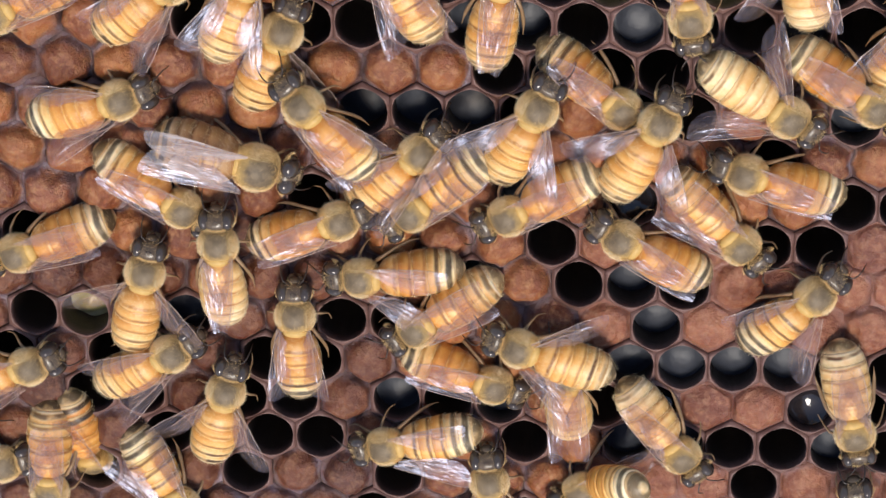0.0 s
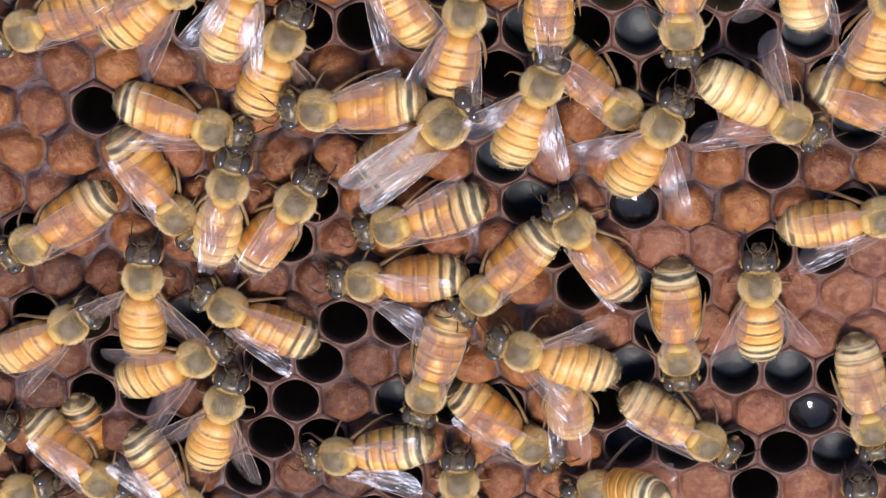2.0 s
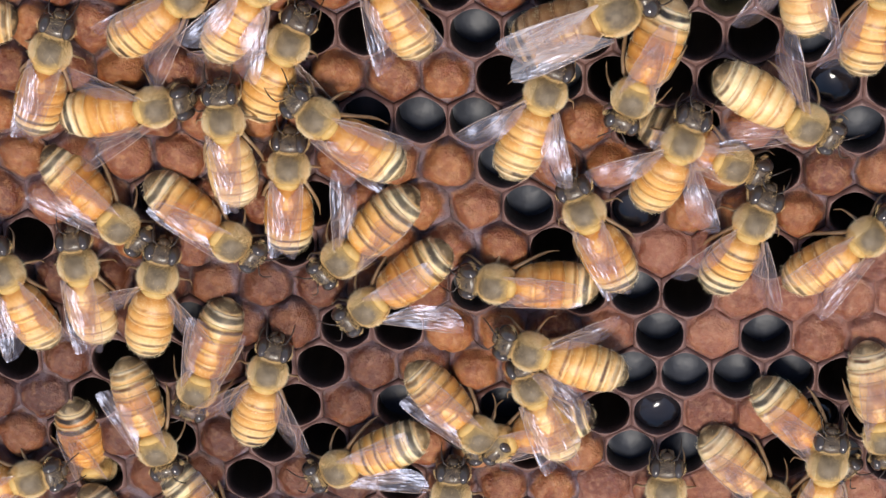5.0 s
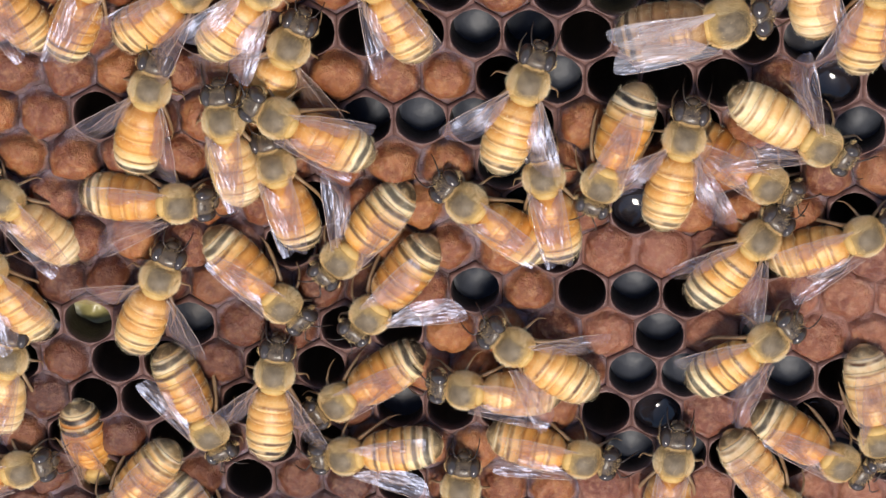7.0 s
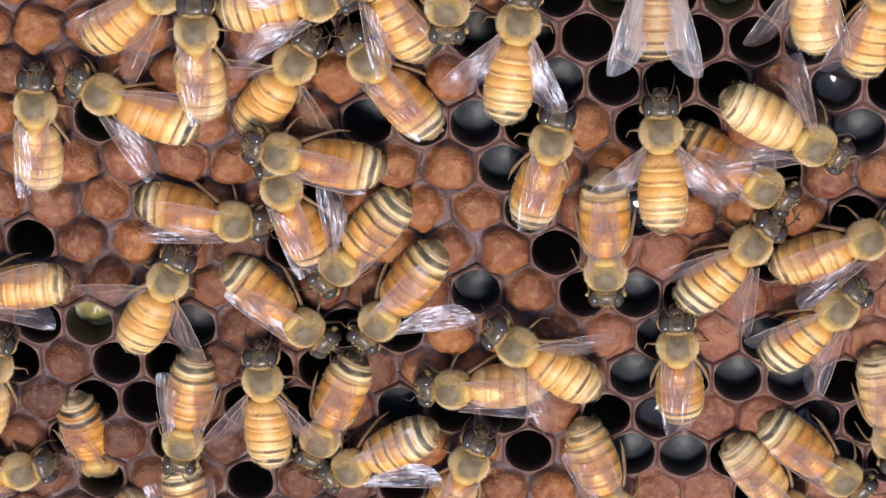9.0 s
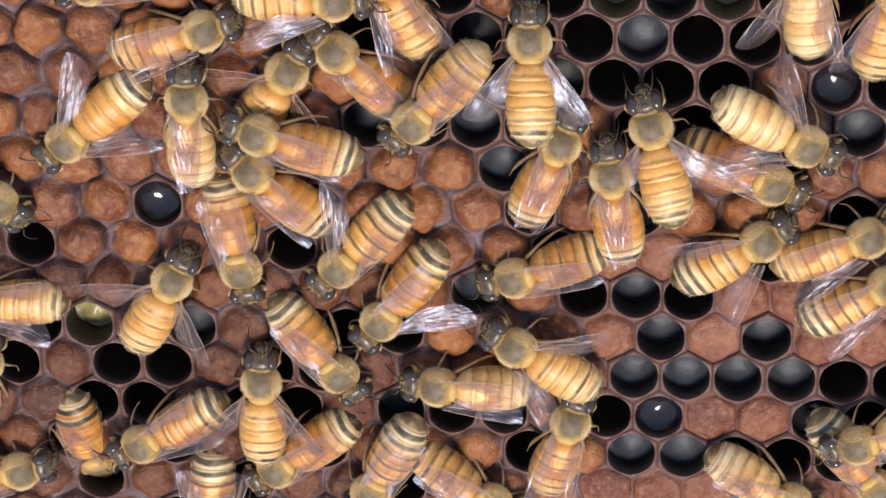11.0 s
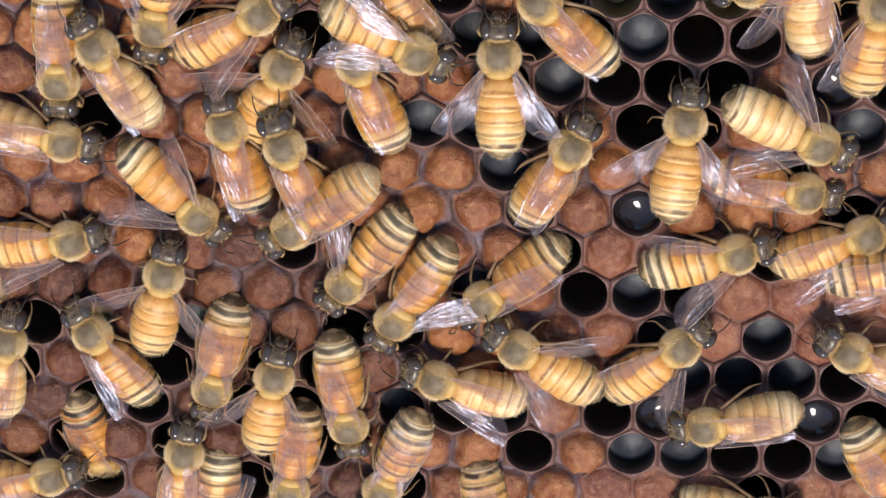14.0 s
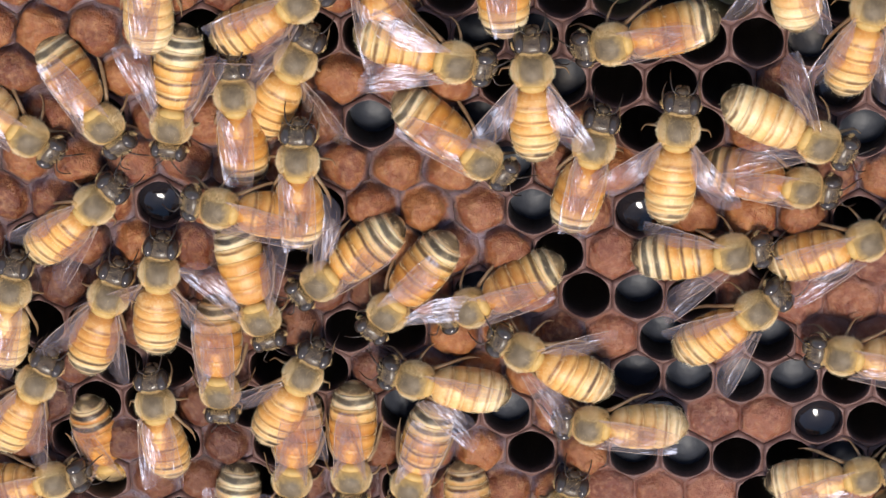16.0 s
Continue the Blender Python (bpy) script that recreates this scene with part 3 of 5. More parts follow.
        part("mandible", mesh("mandible", v, f, [LIMB]), head)
    v, f = on_head(ball((0.86, 0, -0.62), (0.30, 0.68, 0.55), 14, 10))
    part("clypeus", mesh("clypeus", v, f, [HEAD]), head, "bare brown face shield")
    lumps, facets = [], []
    for y, z in ((-0.2, 1.12), (0.2, 1.12), (0, 0.98)):
        w, g = ball((0.66, y, z), (0.11, 0.10, 0.10), 8, 6)
        facets += [tuple(i + len(lumps) for i in q) for q in g]
        lumps += w
    v, f = on_head((lumps, facets))
    part("ocelli", mesh("ocelli", v, f, [EYE]), head, "three glossy simple eyes")
    spots = []
    while len(spots) < 2400:
        d = Vector([rng.gauss(0, 1) for _ in range(3)]).normalized()
        rim = -0.55 < d.x < 0.05
        face = d.x > 0.3 and abs(d.y) < 0.42
        if not (rim or face) or rng.random() > (1.0 if rim else 0.22):
            continue
        p = Vector((d.x * (1.0 if d.x > 0 else 0.72), d.y * 1.82 * k * (1 - 0.3 * max(0, -d.z)), d.z * 1.48))
        spots.append((nod @ p, nod.to_3x3() @ d))
    v, f = hairs(rng, spots, 0.27, 0.010, (-0.15, 0, 0.15))
    part("down", mesh("down", v, f, [FUZZ], smooth=False), head, "short pale down")
    abdomen = part("abdomen", mesh("abdomen", *tube([(-1.2, 0, 2.3), (-1.7, 0, 2.3), (-2.2, 0, 2.3)], [0.5, 0.42, 0.5], 12), [SCUTUM]), bee, "amber abdomen with dark and pale bands")
    for i in range(6):
        part("tergite", tergite_mesh(i, mats, length, half), abdomen)
    spots = []
    while len(spots) < 1500:
        s, a = rng.random() ** 0.8, rng.uniform(-0.35, math.pi + 0.35)
        if rng.random() > 0.2 and min(abs(s - c) for c in (0.20, 0.37, 0.54, 0.70, 0.85)) > 0.025:
            continue
        r = half * girth(s) + 0.02
        spots.append(((-1.85 - length * s, r * math.cos(a), spine(s) + r * 0.86 * math.sin(a)), (0, math.cos(a), math.sin(a))))
    for _ in range(700):
        s, a = 0.17 * rng.random() ** 1.3, rng.uniform(-0.2, math.pi + 0.2)
        r = half * girth(s) + 0.02
        spots.append(((-1.85 - length * s, r * math.cos(a), spine(s) + r * 0.86 * math.sin(a)), (0, math.cos(a), math.sin(a))))
    v, f = hairs(rng, spots, 0.26, 0.0055, (-2.0, 0, 0.1))
    part("bristles", mesh("bristles", v, f, [SHORT_FUZZ], smooth=False), abdomen, "short pale bristles")
    for side in (-1, 1):
        for i in range(3):
            part("leg", leg_mesh(i, side), bee, "thin brown jointed leg")
        wl = 10.2 if drone else 8.2
        film = DRONE_FILM if drone else FILM
        part("forewing", wing_mesh("forewing", wl, 2.85 * k, film, side), bee, "clear brown-veined forewing")
        part("hindwing", wing_mesh("hindwing", wl * 0.68, 1.7 * k, film, side), bee, "clear brown-veined hindwing")
    return bee


LABELS = {
    "gold": "golden worker honeybee with dark-banded abdomen and blond fur",
    "pale": "pale blond worker honeybee with faint bands on its abdomen",
    "orange": "plump orange-brown worker honeybee with weak bands",
    "dark": "worker honeybee with bold black and cream abdomen bands",
    "honey": "brown-amber worker honeybee with broad dark bands",
    "ember": "orange black-banded worker honeybee, head down in a cell",
    "drone": "stout dark drone bee with long wings whitened by painted sheen",
}
FIRST = {
    "gold": build_bee("gold", PLATES["gold"], 8.35, 2.38),
    "pale": build_bee("pale", PLATES["pale"], 8.2, 2.38),
    "orange": build_bee("orange", PLATES["orange"], 8.6, 2.42),
    "dark": build_bee("dark", PLATES["dark"], 8.3, 2.38),
    "honey": build_bee("honey", PLATES["honey"], 8.5, 2.4),
    "ember": build_bee("ember", PLATES["ember"], 8.2, 2.36),
    "drone": build_bee("drone", PLATES["drone"], 8.8, 2.9, drone=True),
}
# name, kind, height of its feet over the comb in mm, how far the wings stand out in degrees (left and right where they differ)
SWARM = [
    ("b01", "gold", 0, (12, 26)),
    ("b02", "gold", 2.0, (16, 20)),
    ("b03", "gold", -0.4, (57, 58)),
    ("b04", "orange", 2.0, 3),
    ("b05", "orange", 0, (32, 24)),
    ("b06", "drone", 0.8, 2),
    ("b07", "orange", 0, 2),
    ("b08", "pale", 1.2, 1),
    ("b09", "orange", 0, 5),
    ("b10", "orange", 0, 7),
    ("b11", "gold", 0.3, (55, 45)),
    ("b12", "gold", 0, 23),
    ("b13", "honey", 0, (12, 6)),
    ("b14", "gold", 0, 8),
    ("b15", "gold", 0.3, (40, 35)),
    ("b16", "ember", -4.0, 2),
    ("b17", "orange", 0, 3),
    ("b18", "dark", 0, 23),
    ("b19", "dark", 0.4, (-4, 24)),
    ("b20", "pale", 0, 6),
    ("b21", "honey", 0.4, (46, -4)),
    ("b22", "orange", 0, 4),
    ("b23", "gold", 0, 5),
    ("b24", "dark", 0, 6),
    ("b25", "orange", -0.6, 4),
    ("b26", "gold", 1.6, (32, 42)),
    ("b27", "pale", 0.6, 6),
    ("b28", "orange", 0, 5),
    ("b29", "gold", 0.9, (37, 30)),
    ("b30", "honey", -0.9, 2),
    ("b31", "gold", 0.9, (45, 40)),
    ("b32", "pale", 1.8, (48, 38)),
    ("b33", "orange", 0, 3),
    ("b34", "dark", 0, (25, 35)),
    ("b35", "orange", 1.3, 2),
    ("b36", "gold", 0, (4, 14)),
    ("b37", "orange", 0, 3),
    ("b38", "gold", 0, (20, 20)),
    ("b39", "pale", 0, (40, 8)),
    ("b40", "gold", 0, 23),
    ("b41", "gold", 0, (20, 10)),
    ("b42", "gold", 0, 3),
    ("b43", "pale", 0, 2),
    ("b44", "orange", 0, 3),
    ("b45", "pale", 0.8, 6),
    ("b46", "dark", 1.3, 6),
    ("b47", "gold", 0, 5),
    ("b49", "gold", 0, 8),
    ("b50", "gold", 0, 7),
    ("b51", "honey", 0, 4),
    ("b52", "dark", 0, (22, 34)),
    ("b53", "pale", 0, 5),
    ("b54", "honey", 0, 4),
    ("b56", "gold", 0, 25),
    ("b58", "gold", 0, 5),
    ("b59", "pale", 1.4, 4),
    ("b61", "pale", 0, 5),
    ("b62", "gold", 2.9, 5),
    ("b65", "gold", 0, 6),
    ("b66", "orange", 0, 2),
    ("b67", "gold", 0, (16, 24)),
]

LEVEL = {"b24", "b02", "b21", "b29", "b31"}


def wing_place(ob, spread, level, k):
    """Where a wing sits on its bee; spread: degrees from straight back, of the left and the right side; level: held flat, so that it catches the light."""
    side = 1 if sum(p.co.y for p in ob.data.vertices) < 0 else -1
    out = spread[0 if side > 0 else 1]
    roll, sink = side * (2 if level else 22), min(4.5, 4.0 - 0.24 * out)
    if ob.name.startswith("hindwing"):
        return pose(-1.2 * k * MM, side * 1.45 * k * MM, 3.95 * k * MM, roll, sink - 1, -side * (out - 5))
    return pose(-0.7 * k * MM, side * 1.65 * k * MM, 4.25 * k * MM, roll, sink, -side * out)


def wings_of(bee):
    return [ob for ob in bee.children if ob.name.split(".")[0] in ("forewing", "hindwing")]


def set_wings(bee, spread, level):
    for ob in wings_of(bee):
        ob.matrix_basis = wing_place(ob, spread, level, 1.2 if "drone" in bee.name else 1.0)


def abdomen_place(bend):
    """The abdomen hinged at the waist; bend: degrees that its tail hangs below the bee's back, less than 0 where it is raised."""
    return pose(-1.6 * MM, 0, 2.5 * MM, 0, -bend) @ pose(1.6 * MM, 0, -2.5 * MM)


def abdomen_of(bee):
    return [ob for ob in bee.children if ob.name.split(".")[0] == "abdomen"][0]


BEES, HEIGHT = {}, {}
BEND = {"b16": 36, "b06": 4, "b32": 4, "b24": 2, "b26": 4, "b44": -50}


def settle_swarm():
    rng = random.Random(11)
    used = set()
    for name, kind, height, spread in SWARM:
        bee = FIRST[kind] if kind not in used else copy_thing(FIRST[kind], pose(0, 0, 0))
        used.add(kind)
        tagged(bee, LABELS[kind], "bee", "bees on the comb")
        lean = rng.uniform(-4, 4)
        set_wings(bee, spread if isinstance(spread, tuple) else (spread - 9 + lean, spread - 9 - lean), name in LEVEL)
        abdomen_of(bee).matrix_basis = abdomen_place(BEND.get(name, 10 + 0.8 * lean))
        if height < -1:
            for ob in wings_of(bee):
                ob.matrix_basis = abdomen_place(BEND[name] - 4) @ ob.matrix_basis
        BEES[name], HEIGHT[bee.name] = bee, height


settle_swarm()


def creep(bee, rows):
    """Key a bee's way; one whose height is below the comb has its head down in a cell."""
    height = HEIGHT[bee.name]
    nod = 45 if height < -1 else 0
    walk(bee, [(t, pose(x * MM, y * MM, height * MM, 0, nod, turn)) for t, x, y, turn in rows])


def fold(name, rows):
    """Open and fold a bee's wings: seconds, degrees of the left and of the right pair."""
    bee = BEES[name]
    for ob in wings_of(bee):
        walk(ob, [(t, wing_place(ob, (left, right), name in LEVEL, 1.2 if "drone" in bee.name else 1.0)) for t, left, right in rows])


def breathe(name, rows):
    """Lower and raise a bee's abdomen: seconds, degrees."""
    walk(abdomen_of(BEES[name]), [(t, abdomen_place(bend)) for t, bend in rows])


def motions():
    """Where each bee creeps: seconds, millimetres across the comb, degrees of heading."""
    creep(BEES["b01"], [(0, -38.9, 32.3, 38), (1.5, -38.2, 32.0, 38), (2, -38.4, 32.2, 38), (2.5, -38.4, 32.1, 38), (3, -38.6, 31.8, 38), (3.5, -38.5, 31.9, 38), (4, -37.8, 31.7, 38), (6.5, -37.7, 32.3, 38), (7, -37.2, 32.4, 38), (7.5, -37.6, 32.0, 38), (8, -38.5, 31.9, 38), (8.5, -39.7, 32.4, 38), (9, -40.3, 32.4, 38), (9.2, -40.2, 32.3, 38), (11.3, -35.9, 27.8, 7), (11.5, -35.6, 27.4, -1), (12, -34.1, 28.3, 14), (12.5, -32.4, 28.9, 19), (13, -32.1, 28.7, 23), (13.5, -31.9, 30.2, 31), (14, -31.1, 30.4, 31), (14.5, -31.1, 29.8, 26), (15, -29.0, 30.6, 25), (15.5, -28.1, 31.2, 33), (16, -27.5, 31.8, 31)])
    creep(BEES["b02"], [(0, -31.0, 33.6, 65), (2, -30.9, 33.9, 64), (4, -30.5, 33.9, 60), (6.5, -30.0, 33.8, 53), (7.5, -29.8, 33.4, 48), (8.3, -28.2, 33.4, 36), (9, -25.1, 32.7, 12), (11.5, -23.5, 32.8, -5), (12.5, -22.2, 31.2, -39), (13.5, -17.8, 28.0, -42), (14, -16.0, 27.5, -25), (14.5, -13.1, 26.3, -24), (15, -12.7, 26.5, -16), (15.5, -12.3, 27.0, -12), (16, -12.5, 26.8, -13)])
    creep(BEES["b03"], [(0, -28.5, 27.4, 66), (2, -28.5, 27.0, 66), (4, -28.3, 27.0, 65), (7, -28.2, 26.7, 65), (7.5, -27.2, 25.4, 64), (8, -27.0, 25.3, 61), (9, -27.8, 25.3, 56), (11.5, -28.6, 24.2, 59), (12, -28.3, 24.1, 60), (12.5, -28.6, 24.0, 58), (13.5, -29.2, 24.9, 65), (14.5, -28.8, 24.6, 62), (16, -28.0, 25.6, 62)])
    creep(BEES["b04"], [(0, -26.4, 20.8, 128), (0.5, -25.9, 20.3, 161), (1, -25.8, 20.0, 184), (2, -25.2, 20.8, 183), (2.5, -25.1, 20.6, 171), (3, -24.6, 20.3, 153), (3.5, -24.3, 20.1, 147), (4, -24.4, 20.3, 140), (6.5, -28.1, 20.4, 146), (7, -29.2, 20.4, 150), (7.5, -30.1, 21.2, 144), (8, -29.8, 18.4, 156), (9, -29.1, 16.9, 166), (11.5, -31.5, 19.1, 157), (12.5, -31.2, 19.0, 147), (13, -30.7, 18.3, 142), (13.5, -29.1, 17.9, 120), (14, -28.8, 17.5, 109), (14.5, -28.1, 17.7, 85), (15, -27.8, 17.9, 86), (15.5, -28.6, 16.9, 90), (16, -27.8, 16.3, 88)])
    creep(BEES["b05"], [(0, -44.6, 20.3, 19), (0.5, -41.0, 20.4, 19), (1, -37.6, 19.4, 0), (1.5, -35.7, 17.4, -17), (2, -35.7, 17.7, -14), (2.5, -38.7, 19.6, 1), (3, -40.1, 20.4, 17), (3.5, -41.5, 21.1, 19), (4, -41.2, 20.8, 13), (4.2, -41.8, 19.3, -8), (6.3, -40.6, 22.7, 60), (6.5, -40.9, 22.7, 62), (7, -41.8, 22.3, 75), (7.5, -44.1, 22.5, 108), (8, -45.5, 21.7, 147), (8.5, -46.4, 23.0, 136), (9, -46.5, 21.9, 153), (9.2, -47.0, 23.0, 139), (10.25, -48.9, 19.3, 185), (11.3, -50.7, 15.6, 230), (11.5, -50.4, 14.5, 239), (12, -48.9, 11.4, 283), (12.5, -44.6, 10.1, 309), (13, -41.3, 11.2, 330), (13.5, -40.1, 10.2, 323), (14, -38.0, 9.2, 319), (14.5, -35.6, 5.4, 309), (15, -34.7, 2.5, 303), (15.5, -34.1, -2.2, 285), (16, -32.5, -2.0, 287)])
    creep(BEES["b06"], [(0, -31.4, 13.8, -14), (0.5, -26.3, 13.4, -3), (1, -21.3, 13.8, 10), (1.5, -17.5, 15.1, 19), (2, -13.2, 19.1, 39), (2.5, -11.3, 23.6, 47), (3, -8.8, 27.5, 53), (3.5, -6.5, 30.0, 53), (4, -5.0, 33.3, 52), (6.3, 14.0, 27.9, -13), (6.5, 14.6, 27.8, -13), (7, 13.2, 30.4, 12), (7.5, 11.8, 31.4, 15), (8, 11.1, 33.0, 26), (8.5, 9.0, 35.2, 63), (9, 6.5, 36.9, 90), (9.2, 6.2, 38.6, 91), (10.5, 5.4, 49.3, 91), (16, 5.2, 49.3, 91)])
    creep(BEES["b07"], [(0, -39.1, 8.8, -34), (0.5, -39.3, 8.8, -38), (1, -39.4, 7.8, -57), (1.5, -39.8, 8.2, -57), (2, -39.9, 8.3, -56), (2.5, -39.8, 8.2, -53), (3, -38.3, 7.9, -39), (3.5, -37.7, 8.1, -30), (4, -35.8, 8.8, -27), (4.2, -35.7, 8.8, -26), (6.3, -31.7, -0.4, -57), (6.5, -31.3, -0.5, -57), (7, -29.9, -0.7, -44), (7.5, -28.9, -0.7, -36), (8, -28.3, -1.9, -41), (8.5, -27.4, -3.1, -39), (9, -27.8, -3.1, -39), (9.2, -28.6, -3.6, -51), (11.5, -23.1, -8.9, -50), (12, -22.4, -10.5, -60), (12.5, -23.7, -14.4, -85), (13, -24.1, -14.6, -91), (13.5, -24.3, -14.0, -83), (14, -23.7, -14.4, -81), (14.5, -24.1, -15.8, -87), (15, -24.4, -18.3, -91), (15.5, -24.3, -18.9, -87), (16, -23.8, -20.3, -92)])
    creep(BEES["b08"], [(0, -35.5, 5.5, 91), (0.5, -35.7, 5.6, 89), (1, -35.9, 6.1, 82), (1.5, -34.7, 8.0, 70), (2, -34.4, 12.2, 75), (2.5, -33.7, 15.6, 82), (3, -35.2, 17.9, 93), (3.5, -35.3, 20.1, 97), (4, -34.8, 19.6, 95), (4.2, -34.8, 19.9, 95), (6.3, -34.1, 17.5, 93), (6.5, -34.7, 17.2, 97), (7, -34.6, 19.6, 97), (7.5, -36.3, 22.3, 106), (8, -35.5, 24.9, 97), (8.5, -36.6, 27.0, 94), (9, -36.8, 29.0, 90), (11.3, -38.6, 21.6, 90), (11.5, -39.0, 21.9, 92), (12, -41.7, 21.6, 111), (12.5, -45.1, 21.9, 142), (13, -46.9, 24.1, 139), (13.5, -46.2, 26.0, 139), (14, -46.5, 27.1, 118), (14.5, -45.6, 30.7, 103), (15, -44.3, 33.0, 96), (15.5, -43.9, 35.8, 90), (16, -41.3, 35.9, 85)])
    creep(BEES["b09"], [(0, -23.6, 7.8, 22), (0.5, -23.7, 8.9, 31), (1, -27.0, 6.7, 38), (1.5, -27.3, 6.1, 35), (2, -28.0, 10.0, 56), (2.5, -28.2, 13.0, 79), (3, -28.6, 13.8, 79), (3.5, -28.9, 14.1, 86), (4, -28.4, 13.4, 80), (4.2, -28.4, 13.6, 80), (6.3, -29.6, 14.4, 103), (7, -30.0, 14.4, 104), (7.5, -28.9, 13.3, 99), (8, -29.6, 12.4, 101), (8.5, -29.5, 12.1, 105), (9, -29.5, 12.2, 110), (11.5, -33.2, 14.7, 139), (12.5, -34.1, 16.0, 129), (13.5, -34.1, 17.0, 109), (14, -34.6, 18.6, 102), (14.5, -34.6, 19.6, 101), (15, -33.6, 20.1, 99), (15.5, -33.9, 21.4, 92), (16, -33.9, 22.1, 93)])
    creep(BEES["b10"], [(0, -56.0, 3.5, -161), (0.5, -56.3, 3.3, -160), (1, -55.2, 3.8, -149), (1.5, -54.8, 4.7, -150), (2, -54.8, 4.7, -147), (2.5, -54.3, 6.0, -160), (3, -52.3, 5.9, -113), (3.5, -50.6, 6.0, -99), (4, -48.7, 5.2, -80), (5.15, -45.6, 8.2, -38), (6.3, -42.5, 11.2, 5), (6.5, -41.2, 11.1, 4), (7, -39.8, 10.2, -0), (7.5, -38.3, 9.5, 0), (8, -37.0, 9.6, -8), (8.5, -35.7, 9.2, -10), (9, -34.4, 8.6, -7), (9.2, -33.6, 8.3, -8), (11.3, -34.1, 2.3, -85), (11.5, -34.3, 1.6, -86), (12, -35.5, -1.3, -86), (12.5, -37.1, -4.7, -107), (13, -36.3, -6.8, -108), (13.5, -37.0, -8.1, -103), (14, -37.6, -10.5, -104), (14.5, -37.6, -9.5, -107), (15, -37.3, -9.9, -98), (15.5, -38.1, -11.1, -95), (16, -37.0, -10.6, -89)])
    creep(BEES["b11"], [(0, -43.2, 1.7, 76), (0.5, -43.4, 1.7, 80), (1, -43.9, 1.5, 88), (1.5, -44.0, 1.5, 90), (2, -43.6, 1.4, 85), (2.5, -43.2, 1.0, 81), (3, -42.7, 1.2, 79), (3.5, -43.3, 1.8, 89), (4, -43.0, 2.2, 87), (6.5, -41.7, 1.9, 66), (7, -42.0, 2.0, 67), (8, -42.0, 2.1, 67), (9, -41.3, 2.0, 62), (11.3, -40.9, 2.0, 61), (12, -42.4, 2.5, 76), (12.5, -42.3, 2.7, 77), (13, -42.0, 3.0, 75), (13.5, -41.6, 2.9, 76), (14.5, -42.1, 2.2, 76), (15, -42.6, 2.1, 78), (15.5, -42.7, 2.5, 81), (16, -42.4, 3.0, 83)])
    creep(BEES["b12"], [(0, -56.0, -9.5, 20), (0.5, -54.9, -8.4, 21), (1, -53.9, -7.0, 20), (1.5, -52.1, -4.6, 33), (2, -51.6, -4.2, 33), (2.5, -53.7, -3.9, 48), (3, -53.7, -1.5, 49), (3.5, -52.4, -0.3, 28), (4, -54.9, 1.2, 76), (6.5, -58.9, 2.3, 120), (7, -59.5, 2.6, 119), (7.5, -59.7, 3.3, 131), (8, -57.5, 2.1, 139), (8.5, -60.0, 0.5, 175), (9, -61.5, 0.3, 181), (11.5, -61.9, -0.9, 174), (12.5, -61.2, 0.4, 175), (13.5, -65.9, 0.2, 177), (16, -70.2, 0.2, 177)])
    creep(BEES["b13"], [(0, -28.3, -2.9, 90), (0.5, -28.3, -2.5, 92), (1, -27.2, -3.1, 78), (1.5, -29.9, -4.2, 112), (2, -35.3, -1.8, 150), (2.5, -37.5, -3.0, 185), (3, -38.3, -4.2, 212), (3.5, -38.8, -5.8, 223), (4, -38.9, -6.0, 226), (6.3, -39.1, -17.1, 277), (6.5, -39.0, -17.1, 277), (7, -38.0, -15.8, 297), (7.5, -39.4, -16.7, 288), (8, -39.2, -17.0, 283), (9, -40.9, -16.9, 260), (11.3, -45.7, -17.3, 207), (11.5, -45.9, -17.5, 207), (12, -46.0, -17.2, 198), (12.5, -45.9, -16.7, 193), (13, -46.4, -11.7, 150), (13.5, -48.6, -7.1, 127), (14, -49.5, -4.4, 122), (14.5, -49.8, -2.7, 115), (15, -49.2, -1.9, 100), (15.5, -48.3, -0.6, 79), (16, -47.8, -0.0, 70)])
    creep(BEES["b14"], [(0, -41.2, -7.6, 32), (0.5, -40.8, -7.8, 31), (1, -39.6, -7.4, 33), (1.5, -39.1, -7.2, 34), (2, -38.7, -7.7, 27), (2.5, -41.3, -9.5, 9), (3, -42.4, -12.5, -39), (3.5, -42.0, -16.0, -50), (4, -42.0, -16.3, -50), (6.3, -46.8, -22.2, -102), (6.5, -47.1, -22.9, -102), (7, -48.9, -25.8, -134), (7.5, -50.8, -27.6, -138), (8, -51.6, -29.6, -120), (8.5, -51.9, -30.4, -105), (9, -51.9, -32.0, -130), (9.6, -51.5, -33.0, -165), (10.4, -50.8, -33.0, -216), (11.3, -49.5, -31.0, -271), (13, -47.2, -23.0, -275), (13.5, -43.6, -21.1, -277), (14, -40.9, -18.3, -280), (14.5, -40.6, -18.3, -283), (15, -41.7, -17.6, -284), (15.5, -43.1, -16.7, -283), (16, -43.8, -12.3, -265)])
